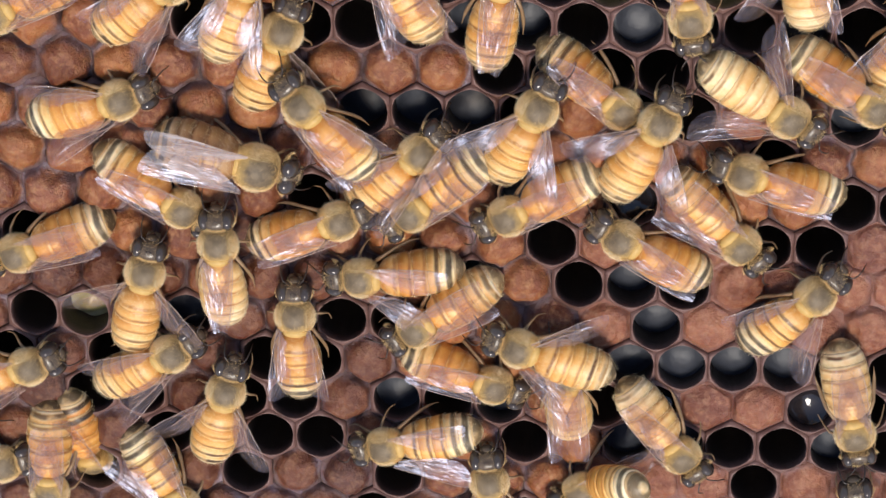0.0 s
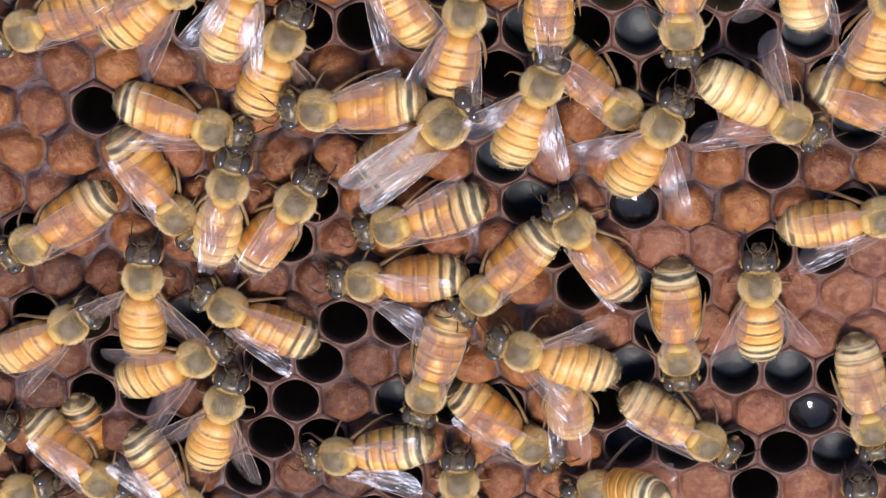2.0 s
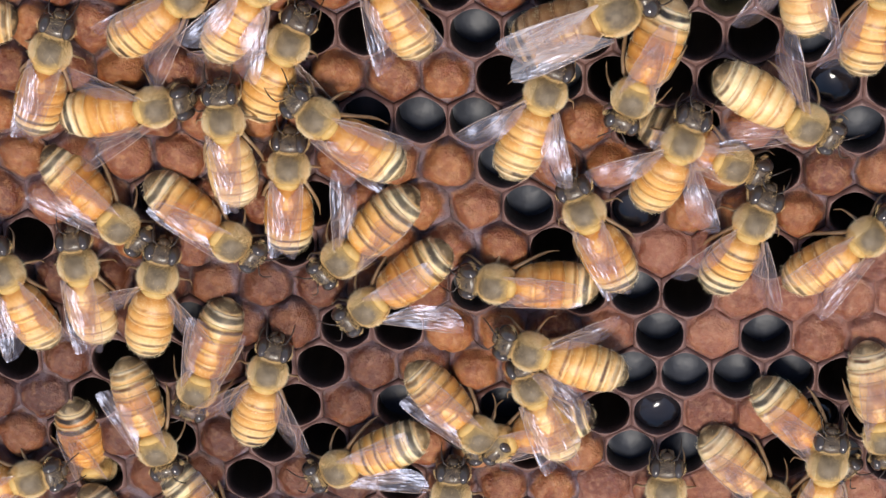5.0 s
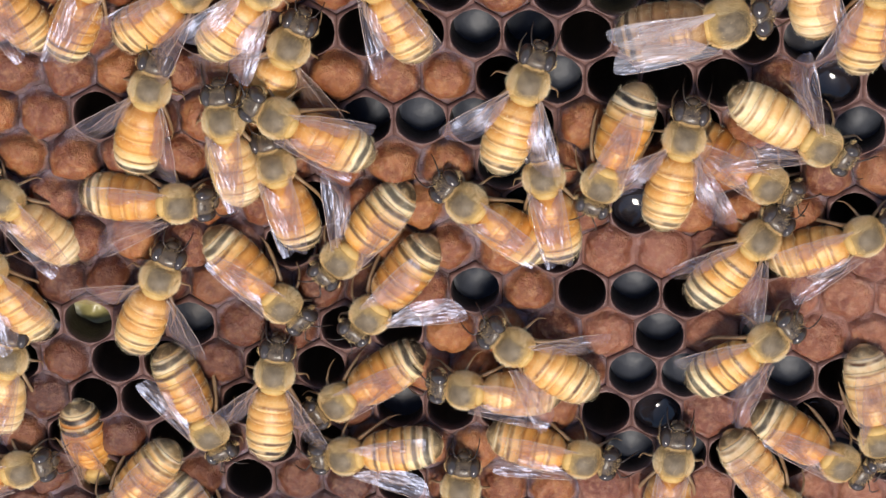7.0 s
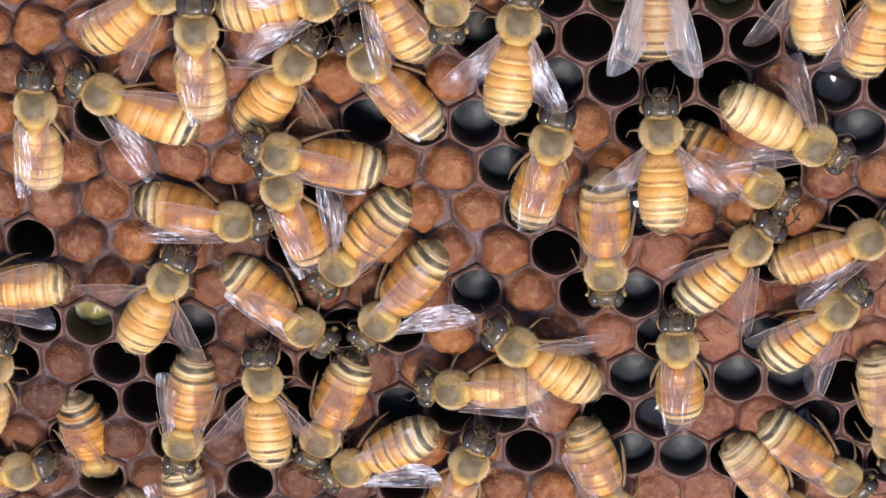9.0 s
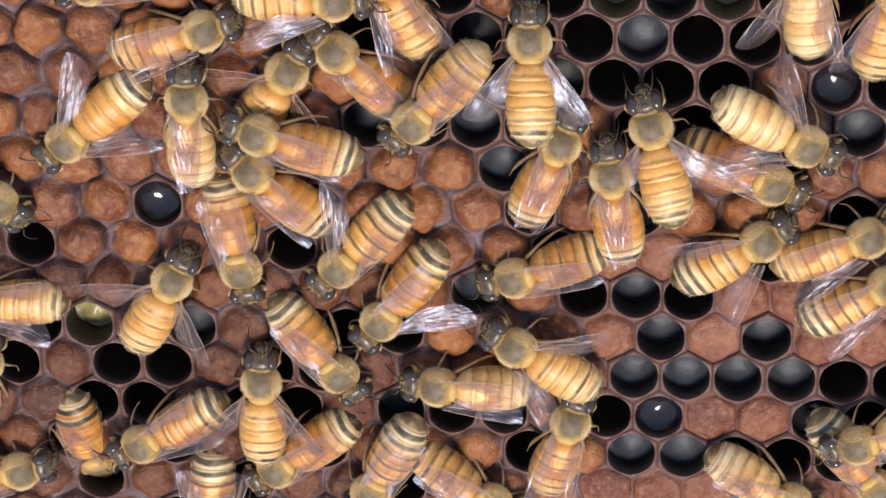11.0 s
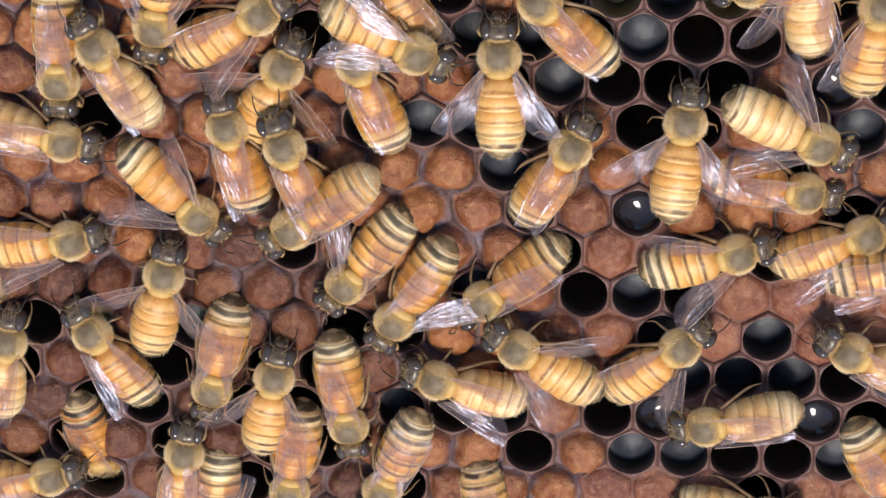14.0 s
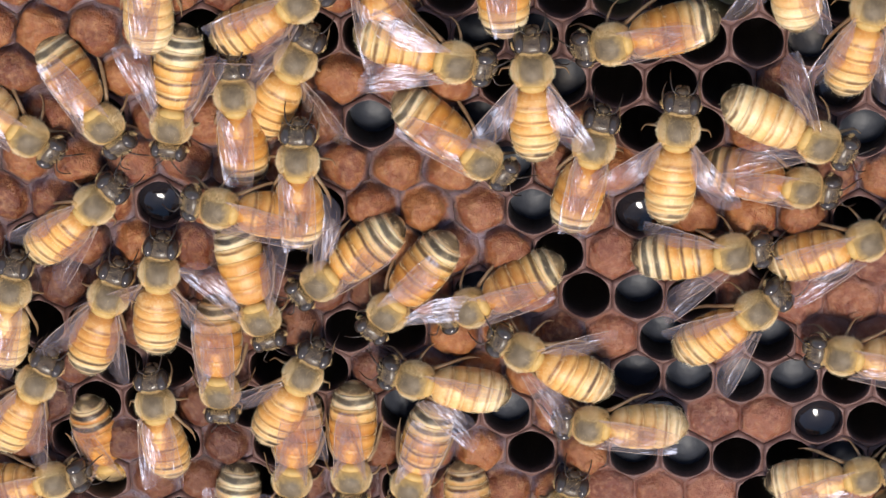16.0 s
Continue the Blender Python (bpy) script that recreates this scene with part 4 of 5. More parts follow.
    creep(BEES["b15"], [(0, -35.7, -11.7, 74), (0.5, -37.0, -12.7, 78), (1, -36.8, -12.6, 77), (1.5, -36.0, -12.4, 71), (2, -36.1, -12.7, 71), (2.5, -35.4, -12.4, 64), (3, -34.9, -10.8, 84), (3.5, -34.1, -10.3, 81), (4, -33.1, -9.2, 79), (6.3, -30.9, -8.4, 69), (6.5, -31.2, -8.6, 82), (7, -30.9, -8.6, 83), (7.5, -31.3, -8.5, 87), (8, -31.9, -8.8, 93), (11.5, -32.4, -9.4, 86), (12, -32.2, -9.3, 83), (12.5, -31.8, -8.8, 80), (13, -31.5, -9.1, 77), (14, -31.1, -8.8, 78), (14.5, -30.7, -8.9, 74), (15, -30.8, -8.8, 76), (15.5, -30.5, -9.1, 71), (16, -28.4, -8.3, 63)])
    creep(BEES["b16"], [(0, -51.6, -21.4, -79), (0.5, -51.7, -21.5, -79), (1, -51.4, -21.1, -79), (1.5, -51.9, -20.9, -79), (2, -50.9, -21.7, -79), (2.5, -52.3, -20.9, -79), (3, -51.3, -21.5, -79), (3.5, -50.6, -21.2, -79), (4, -51.7, -21.6, -79), (7, -51.1, -21.8, -79), (7.5, -51.2, -21.4, -79), (8, -51.4, -20.6, -79), (8.5, -50.9, -20.3, -79), (9, -51.3, -20.6, -79), (11.5, -51.6, -20.0, -79), (12, -51.3, -19.7, -79), (12.5, -51.4, -20.0, -79), (13, -51.6, -19.8, -79), (13.5, -51.2, -20.7, -79), (15, -50.8, -20.2, -79), (16, -50.3, -20.9, -79)])
    creep(BEES["b17"], [(0, -62.6, -12.7, -57), (0.5, -58.2, -16.5, -53), (1, -54.9, -19.6, -55), (1.5, -53.2, -20.3, -46), (2, -49.8, -22.5, -42), (2.5, -47.8, -25.7, -42), (3, -44.5, -28.0, -36), (4, -45.2, -29.2, -53), (6, -47.4, -35.5, -57), (16, -47.8, -35.1, -57)])
    creep(BEES["b18"], [(0, -41.1, -25.6, -55), (0.5, -41.0, -25.7, -55), (1, -41.1, -24.8, -55), (1.5, -41.2, -24.6, -55), (2, -40.9, -25.3, -55), (2.5, -40.2, -25.7, -55), (3, -38.2, -27.1, -60), (4, -36.7, -27.9, -52), (6.3, -36.7, -29.8, -48), (7.5, -37.0, -29.3, -48), (8, -37.2, -26.6, -49), (8.5, -38.8, -29.0, -64), (9, -40.1, -29.2, -79), (9.2, -40.1, -29.6, -79), (11.5, -38.3, -27.6, -96), (12.5, -38.4, -27.3, -98), (13.5, -38.5, -27.6, -96), (14.5, -37.9, -28.4, -97), (15.5, -36.0, -29.7, -95), (16, -36.7, -30.1, -96)])
    creep(BEES["b19"], [(0, -16.4, 9.1, -143), (0.5, -16.9, 9.1, -135), (1, -16.4, 9.0, -134), (1.5, -16.4, 8.9, -151), (2, -18.6, 7.8, -166), (2.5, -21.4, 7.6, -176), (3, -21.8, 7.1, -169), (3.5, -22.3, 6.4, -144), (4, -23.5, 5.0, -140), (6.5, -23.7, 4.6, -134), (7, -23.7, 4.7, -133), (7.5, -24.3, 4.4, -121), (8, -23.6, 3.4, -111), (8.5, -23.7, 3.0, -114), (9, -24.0, 4.1, -132), (12, -24.1, 3.6, -135), (13, -23.7, 2.3, -124), (14, -23.5, 2.1, -130), (14.5, -26.0, 1.5, -140), (15, -26.0, 1.7, -137), (15.5, -25.9, 1.1, -134), (16, -26.2, 2.5, -144)])
    creep(BEES["b20"], [(0, -69.4, -26.6, 3), (2.5, -57.8, -14.8, 47), (3, -53.4, -10.5, 52), (3.5, -49.9, -5.2, 54), (4, -49.2, -1.6, 62), (6.3, -54.2, 6.8, 136), (6.5, -55.0, 7.4, 137), (7, -57.1, 10.2, 131), (7.5, -58.9, 12.3, 125), (8, -54.2, 17.9, 95), (8.5, -52.3, 20.1, 88), (9, -53.2, 20.5, 87), (9.4, -54.9, 18.3, 37), (9.8, -56.5, 16.2, -13), (10.2, -58.2, 14.1, -63), (11.3, -57.5, 9.9, -32), (11.5, -57.1, 10.6, -30), (12, -57.2, 13.3, -24), (12.5, -56.0, 15.9, -17), (13, -53.2, 19.4, 10), (13.5, -49.6, 20.1, 17), (14, -50.9, 16.9, -11), (14.5, -52.8, 15.7, -35), (15, -52.9, 16.8, -26), (15.5, -53.7, 18.2, -25), (16, -54.5, 17.4, -37)])
    creep(BEES["b21"], [(0, -21.5, 1.8, -177), (0.5, -20.9, 1.7, -182), (1, -20.6, 1.9, -192), (1.5, -20.6, 2.1, -190), (2, -21.3, 1.7, -179), (2.5, -22.4, 1.1, -175), (3, -21.8, -0.1, -159), (3.5, -21.6, -0.6, -148), (4, -21.3, -0.4, -147), (6.5, -21.1, -1.4, -131), (7, -21.0, -1.5, -129), (7.5, -20.6, -1.7, -130), (8.5, -20.5, -1.8, -132), (9, -20.2, -2.0, -128), (9.2, -20.2, -2.0, -125), (12, -19.7, -1.9, -129), (13, -19.0, -2.0, -121), (14, -18.7, -1.9, -123), (14.5, -18.4, -1.8, -116), (15, -19.2, -1.5, -124), (15.5, -19.6, -0.9, -133), (16, -19.6, -0.8, -129)])
    creep(BEES["b22"], [(0, -6.9, 8.7, -154), (0.5, -7.7, 7.4, -137), (1, -6.3, 3.9, -119), (1.5, -7.5, 1.6, -121), (2, -9.8, 0.2, -135), (2.5, -10.2, -0.8, -124), (3, -10.1, 0.4, -113), (3.5, -10.1, 1.0, -122), (4, -10.1, -1.5, -111), (4.6, -9.2, 0.6, -153), (5.2, -8.3, 2.6, -194), (7, -11.3, 10.9, -219), (7.5, -15.1, 16.6, -235), (8, -18.3, 18.6, -220), (8.5, -19.4, 22.0, -226), (9, -20.6, 25.8, -233), (9.2, -20.9, 25.9, -231), (11.5, -23.9, 26.8, -223), (12.5, -23.3, 26.7, -221), (13.5, -23.4, 26.9, -229), (14, -21.8, 25.5, -251), (14.5, -20.3, 23.3, -289), (15, -18.3, 21.5, -328), (15.5, -13.1, 20.2, -359), (16, -10.2, 15.9, -395)])
    creep(BEES["b23"], [(0, -16.1, -4.0, -148), (0.5, -15.2, -5.4, -134), (1, -15.8, -8.2, -131), (1.5, -15.1, -10.4, -105), (2, -15.4, -11.3, -106), (2.5, -15.1, -13.1, -96), (3, -13.7, -12.3, -83), (3.5, -13.3, -12.9, -80), (4, -12.6, -12.8, -71), (6.3, -5.1, -19.0, -24), (6.5, -3.9, -19.0, -27), (7, 0.4, -17.8, -10), (7.5, 1.7, -19.7, -22), (8, 3.0, -21.0, -41), (8.5, 3.0, -22.7, -53), (9, 3.6, -23.2, -68), (9.4, 3.1, -23.1, -22), (9.8, 2.6, -23.0, 24), (10.2, 2.1, -22.9, 70), (11.3, -1.5, -11.2, 74), (11.5, -1.4, -11.6, 74), (12, -0.6, -12.5, 64), (12.5, 2.1, -14.5, 37), (13, 5.9, -11.7, 45), (13.5, 7.7, -7.4, 53), (14, 9.8, -4.3, 43), (14.5, 14.0, -2.1, 34), (15, 15.4, -0.8, 34), (15.5, 16.4, 0.5, 39), (16, 16.9, 0.2, 40)])
    creep(BEES["b24"], [(0, -19.5, -17.8, -170), (0.5, -21.9, -18.6, -171), (1, -22.8, -18.6, -164), (1.5, -23.6, -18.6, -164), (2, -24.6, -18.8, -172), (2.5, -25.3, -18.9, -169), (3, -25.4, -19.7, -158), (3.5, -25.4, -19.7, -159), (4, -25.3, -19.6, -156), (4.2, -24.9, -20.6, -148), (6.5, -24.5, -17.8, -178), (7, -24.0, -18.2, -173), (7.5, -24.3, -18.2, -165), (8, -24.0, -18.4, -168), (8.5, -24.3, -18.8, -163), (9, -23.5, -19.4, -152), (9.2, -22.5, -19.8, -141), (11.3, -21.6, -22.3, -119), (11.5, -21.6, -22.3, -119), (12, -20.9, -22.6, -119), (12.5, -20.9, -22.2, -118), (13, -20.9, -21.4, -114), (13.5, -20.8, -21.3, -109), (14, -20.4, -22.0, -114), (14.5, -19.6, -22.3, -119), (15, -19.4, -21.9, -117), (15.5, -18.3, -21.5, -107), (16, -17.7, -21.1, -107)])
    creep(BEES["b25"], [(0, -8.4, -10.6, -19), (0.5, -7.2, -14.2, -30), (1, -5.5, -16.0, -39), (1.5, -5.5, -17.2, -38), (2, -4.7, -17.2, -35), (2.5, -4.9, -17.8, -17), (3, -1.9, -18.7, -30), (3.5, 0.6, -18.3, 8), (4, 2.1, -15.8, 41), (4.33, -1.4, -16.0, 93), (4.67, -4.9, -16.3, 145), (5, -8.3, -16.6, 197), (6.3, -22.1, -10.9, 212), (6.5, -23.8, -11.1, 212), (7, -24.6, -12.2, 212), (7.5, -24.4, -12.2, 212), (8, -25.1, -12.5, 208), (8.5, -25.4, -13.4, 209), (9, -26.7, -16.4, 246), (9.2, -27.3, -17.1, 246), (11.3, -31.8, -20.2, 212), (12, -32.4, -20.9, 217), (12.5, -30.4, -22.9, 258), (13.5, -30.3, -23.0, 260), (15.5, -29.7, -21.5, 265), (16, -30.1, -21.4, 263)])
    creep(BEES["b26"], [(0, -5.7, -5.1, 160), (1, -5.4, -5.1, 161), (2, -5.5, -5.1, 162), (2.5, -4.6, -5.2, 160), (4, -4.7, -4.8, 158), (4.2, -4.5, -4.8, 169), (6.3, -6.5, -4.2, 146), (6.5, -6.7, -4.2, 147), (7.5, -6.4, -3.9, 144), (8.5, -6.3, -3.8, 145), (11.5, -6.5, -3.9, 148), (12.5, -6.4, -4.1, 151), (13, -6.4, -4.0, 151), (14, -6.3, -4.1, 146), (16, -6.0, -4.3, 152)])
    creep(BEES["b27"], [(0, -1.1, -8.7, 94), (2, -1.3, -8.3, 95), (2.5, -1.1, -8.2, 98), (3, -1.3, -8.7, 89), (3.5, -1.4, -9.5, 76), (4, -1.7, -10.1, 45), (5.2, -5.4, -9.2, 122), (6.3, -9.2, -8.7, 144), (6.5, -10.3, -9.6, 164), (7, -11.6, -9.7, 173), (7.5, -12.1, -10.0, 180), (8, -12.9, -10.4, 188), (8.5, -12.9, -10.2, 191), (9, -12.9, -9.4, 182), (11.5, -14.6, -8.9, 171), (12, -14.5, -7.9, 156), (12.5, -14.0, -6.9, 145), (13, -12.5, -7.2, 131), (13.5, -13.2, -7.8, 144), (14, -14.5, -8.4, 161), (14.5, -15.8, -8.9, 173), (15, -16.3, -8.6, 171), (15.5, -16.5, -8.5, 166), (16, -17.0, -8.3, 165)])
    creep(BEES["b28"], [(0, 4.3, 6.4, 149), (0.5, 4.0, 6.3, 146), (1, 3.1, 6.2, 118), (1.5, 1.4, 6.9, 126), (2, -0.6, 7.9, 124), (2.5, -0.1, 9.6, 125), (3, -0.4, 10.5, 118), (3.5, 0.0, 10.3, 112), (4, 0.1, 10.3, 112), (4.2, 0.3, 10.0, 109), (6.5, -2.2, 12.0, 126), (7, -3.8, 13.8, 101), (7.5, -2.6, 15.0, 81), (8, -2.4, 16.5, 85), (8.5, -2.8, 17.1, 72), (9, -3.2, 17.7, 77), (9.2, -2.8, 18.0, 75), (11.3, -2.4, 17.6, 69), (11.5, -2.7, 17.6, 69), (12, -3.8, 16.5, 63), (12.5, -2.3, 16.2, 61), (13, -1.1, 15.8, 57), (13.5, -1.3, 16.2, 53), (14, -1.4, 17.1, 61), (14.5, -0.9, 16.8, 70), (15.5, 0.0, 17.5, 74), (16, 0.6, 17.5, 76)])
    creep(BEES["b29"], [(0, -4.1, 20.4, 64), (0.5, -3.9, 23.0, 67), (1, -2.6, 23.4, 64), (1.5, -4.1, 23.6, 74), (2, -3.8, 23.3, 69), (2.5, -4.0, 23.0, 74), (3, -3.4, 22.5, 66), (3.5, -3.0, 22.6, 67), (4, -3.4, 22.5, 69), (6.5, -3.9, 23.8, 68), (7, -5.3, 24.0, 72), (7.5, -5.5, 26.5, 83), (8, -7.6, 29.4, 96), (8.5, -6.8, 29.9, 82), (9, -6.3, 30.3, 82), (9.2, -5.8, 29.8, 73), (11.3, -5.3, 28.3, 93), (11.5, -5.3, 28.2, 87), (12, -6.1, 28.3, 87), (12.5, -6.2, 28.2, 86), (13, -6.7, 26.8, 86), (13.5, -7.0, 27.3, 88), (14, -8.2, 26.9, 91), (14.5, -5.8, 25.3, 87), (15, -4.0, 26.4, 75), (15.5, -3.1, 26.1, 71), (16, -5.3, 25.7, 92)])
    creep(BEES["b30"], [(0, 3.9, 19.9, -37), (2, 3.8, 20.2, -39), (3, 4.4, 19.5, -24), (3.5, 6.1, 18.2, -10), (4, 9.6, 16.5, -13), (6.3, 17.0, 14.3, -29), (7, 17.8, 13.2, -29), (8, 17.6, 13.1, -29), (8.5, 17.4, 13.3, -29), (9, 17.3, 13.0, -29), (11.3, 18.4, 13.4, -20), (11.5, 18.6, 13.4, -19), (12, 20.3, 12.4, -11), (12.5, 21.1, 12.5, -5), (13.5, 21.5, 12.7, -5), (14.5, 21.2, 12.4, -10), (15.5, 21.8, 13.4, -8), (16, 20.8, 13.2, -8)])
    creep(BEES["b31"], [(0, 7.6, 19.2, 62), (1, 8.1, 19.2, 53), (1.5, 7.8, 20.0, 61), (2, 7.7, 19.3, 63), (2.5, 7.3, 19.1, 70), (3, 7.7, 18.9, 77), (3.5, 8.8, 18.9, 63), (4, 8.7, 18.2, 62), (4.2, 8.8, 18.2, 72), (6.5, 10.2, 17.9, 58), (7, 9.6, 18.5, 78), (7.5, 9.5, 18.3, 80), (8, 8.8, 18.5, 83), (8.5, 8.6, 18.0, 88), (9, 7.3, 19.4, 93), (11.3, 6.3, 19.9, 105), (11.5, 6.8, 19.7, 105), (12, 7.9, 20.1, 97), (13, 8.0, 20.5, 92), (13.5, 8.9, 20.4, 87), (14, 9.5, 20.4, 83), (14.5, 9.5, 20.3, 83), (16, 8.6, 19.8, 85)])
    creep(BEES["b32"], [(0, 19.7, 20.5, -32), (0.5, 19.5, 20.5, -28), (1.5, 19.6, 20.4, -32), (2, 19.7, 20.3, -28), (2.5, 19.6, 20.1, -36), (3, 19.8, 20.2, -32), (4, 20.4, 20.8, -29), (6.5, 22.2, 19.1, -28), (7, 22.5, 18.5, -29), (8, 22.3, 18.5, -27), (8.5, 22.2, 18.6, -30), (9, 21.8, 18.8, -27), (11.5, 21.0, 18.7, -26), (12.5, 21.5, 19.0, -26), (13, 21.4, 19.0, -28), (13.5, 21.6, 19.0, -26), (14, 22.1, 18.9, -24), (14.5, 22.3, 19.1, -24), (15, 22.2, 18.9, -27), (16, 21.9, 19.2, -23)])
    creep(BEES["b33"], [(0, 16.1, 13.7, 162), (0.5, 12.3, 12.1, 186), (1, 10.9, 8.5, 227), (1.5, 10.5, 2.8, 266), (2, 10.1, -6.3, 275), (2.5, 13.4, -9.2, 303), (3, 18.7, -11.5, 328), (3.5, 21.7, -12.6, 327), (4, 22.9, -13.8, 316), (6.3, 27.2, -18.0, 328), (6.5, 26.6, -17.7, 332), (7, 26.5, -17.4, 331), (7.5, 26.1, -17.3, 323), (8, 24.2, -16.6, 323), (8.5, 26.9, -18.9, 327), (9, 26.7, -18.9, 325), (9.2, 27.4, -18.9, 324), (11.5, 30.4, -20.5, 310), (12, 30.5, -20.8, 312), (12.5, 30.8, -21.1, 300), (13, 30.5, -21.9, 298), (13.5, 31.9, -21.9, 298), (14.2, 32.5, -22.5, 299), (14.7, 33.7, -25.2, 308), (16, 36.8, -29.8, 308)])
    creep(BEES["b34"], [(0, 23.4, 0.7, 46), (0.5, 23.7, 0.4, 44), (1, 21.6, -1.0, 53), (1.5, 19.1, -0.1, 86), (2, 17.7, 2.0, 93), (2.5, 16.4, 4.8, 94), (3, 15.7, 7.5, 95), (3.5, 14.7, 9.3, 98), (4, 15.0, 9.1, 92), (6.3, 18.3, 9.9, 46), (6.5, 18.3, 9.5, 48), (7, 17.3, 7.6, 51), (7.5, 14.3, 7.6, 92), (8, 14.6, 7.6, 86), (8.5, 17.2, 7.7, 48), (9, 16.4, 7.2, 49), (11.3, 17.4, 7.7, 32), (11.5, 16.8, 7.3, 30), (12, 15.9, 5.8, 19), (12.5, 14.9, 6.0, 24), (13, 14.9, 5.9, 19), (13.5, 15.0, 6.0, 22), (14, 15.0, 6.2, 17), (14.5, 15.0, 6.8, 19), (15, 14.3, 7.2, 24), (15.5, 14.6, 7.0, 17), (16, 14.4, 6.4, 9)])
    creep(BEES["b35"], [(0, 10.1, 30.1, -82), (1, 10.5, 29.4, -77), (1.5, 10.2, 29.4, -81), (2, 9.2, 29.2, -87), (2.5, 6.7, 28.1, -103), (3, 4.5, 27.5, -118), (3.5, 4.1, 26.1, -121), (4, 5.0, 25.4, -110), (6.3, 2.9, 17.6, -115), (6.5, 2.5, 16.8, -114), (7, 1.9, 13.9, -111), (7.5, 3.3, 10.1, -93), (8, 2.8, 8.6, -95), (8.5, 2.7, 7.1, -91), (9, 2.3, 4.5, -88), (9.2, 2.3, 4.5, -88), (9.6, 2.0, 6.0, -48), (10, 1.6, 7.5, -8), (10.35, 2.0, 10.0, 39), (10.7, 2.3, 12.4, 85), (11.3, 2.8, 16.6, 100), (11.5, 2.8, 16.9, 100), (12, 2.4, 22.8, 94), (12.5, -0.1, 30.5, 101), (13, -1.4, 31.5, 109), (13.5, -2.5, 31.2, 122), (14, -4.4, 32.5, 133), (14.5, -7.1, 36.4, 94), (15, -7.7, 35.8, 92), (15.5, -8.5, 36.4, 90), (16, -8.3, 38.6, 92)])
    creep(BEES["b36"], [(0, 15.8, 6.1, -44), (0.5, 21.7, 6.6, -15), (1, 28.1, 9.1, 4), (1.5, 28.8, 9.8, 7), (2, 29.0, 9.8, 13), (2.5, 29.2, 8.7, 22), (3, 28.9, 7.9, 38), (3.5, 28.6, 8.4, 39), (4, 28.3, 8.0, 51), (6.3, 27.4, 8.3, 24), (8, 27.4, 8.1, 23), (8.5, 27.5, 8.1, 26), (11.5, 27.6, 8.4, 25), (12.5, 27.7, 8.5, 29), (14, 27.3, 8.5, 25), (14.5, 27.3, 8.5, 28), (16, 27.2, 8.1, 22)])
    creep(BEES["b37"], [(0, 27.9, 21.0, -32), (1, 28.9, 21.5, -27), (1.5, 29.9, 21.0, -25), (2, 31.0, 19.8, -20), (2.5, 31.4, 19.5, -20), (3, 35.6, 18.8, -22), (4, 41.0, 18.2, -14), (16, 40.5, 18.7, -14)])
    creep(BEES["b38"], [(0, 31.9, 30.5, 67), (1, 30.3, 30.6, 69), (2, 28.4, 32.4, 79), (3, 27.8, 32.6, 78), (4, 27.8, 33.3, 79), (6.5, 27.2, 34.0, 80), (9, 27.5, 33.9, 81), (11.3, 28.7, 33.7, 79), (12.5, 28.7, 33.8, 79), (13, 28.3, 32.6, 80), (13.5, 27.8, 32.0, 81), (14.5, 26.7, 32.0, 83), (15.5, 26.3, 30.9, 80), (16, 26.2, 32.1, 77)])
    creep(BEES["b39"], [(0, 20.4, 37.5, 96), (1, 20.1, 37.7, 96), (2, 20.0, 37.7, 96), (3, 19.7, 37.7, 96), (4, 19.8, 37.8, 96), (6.5, 19.9, 37.4, 96), (7.5, 21.3, 37.6, 97), (8.5, 21.1, 36.2, 97), (9, 20.7, 36.2, 97), (11.5, 20.0, 35.8, 96), (12.5, 19.7, 36.1, 96), (13.5, 19.7, 35.4, 96), (14.5, 20.6, 37.0, 97), (15.5, 18.7, 38.5, 96), (16, 18.6, 38.6, 96)])
    creep(BEES["b40"], [(0, -18.7, 34.9, 118), (0.5, -18.7, 34.9, 118), (2, -19.5, 34.8, 118), (2.5, -20.2, 34.5, 117), (3.5, -20.7, 34.0, 117), (4, -20.4, 34.1, 117), (6.5, -19.8, 34.0, 117), (7, -20.1, 33.8, 117), (7.5, -20.1, 33.8, 117), (8.5, -19.9, 34.1, 117), (9, -20.1, 34.1, 117), (11.5, -19.3, 34.5, 118), (12.5, -19.3, 34.7, 118), (13.5, -19.2, 34.6, 118), (14, -19.4, 35.0, 118), (14.5, -18.8, 35.4, 118), (15, -19.8, 35.3, 118), (15.5, -21.3, 34.8, 117), (16, -21.2, 34.6, 117)])
    creep(BEES["b41"], [(0, -15.5, 15.2, 45), (0.5, -14.3, 21.0, 65), (1, -12.9, 23.6, 80), (1.5, -13.2, 26.2, 84), (2, -11.2, 30.0, 79), (2.5, -10.4, 33.3, 78), (3, -11.1, 38.6, 83), (4, -12.3, 48.4, 89), (16, -12.7, 48.9, 89)])
    creep(BEES["b42"], [(0, -7.5, 33.2, 80), (0.5, -6.1, 33.0, 77), (1, -4.8, 33.9, 75), (1.5, -3.6, 34.0, 77), (2, -3.1, 35.2, 88), (2.5, -2.7, 35.1, 86), (3, -1.9, 34.3, 84), (3.5, 1.3, 35.0, 72), (4, 2.5, 34.6, 65), (4.5, 3.7, 39.0, 78), (5.5, 4.6, 47.6, 87), (16, 4.2, 48.0, 87)])
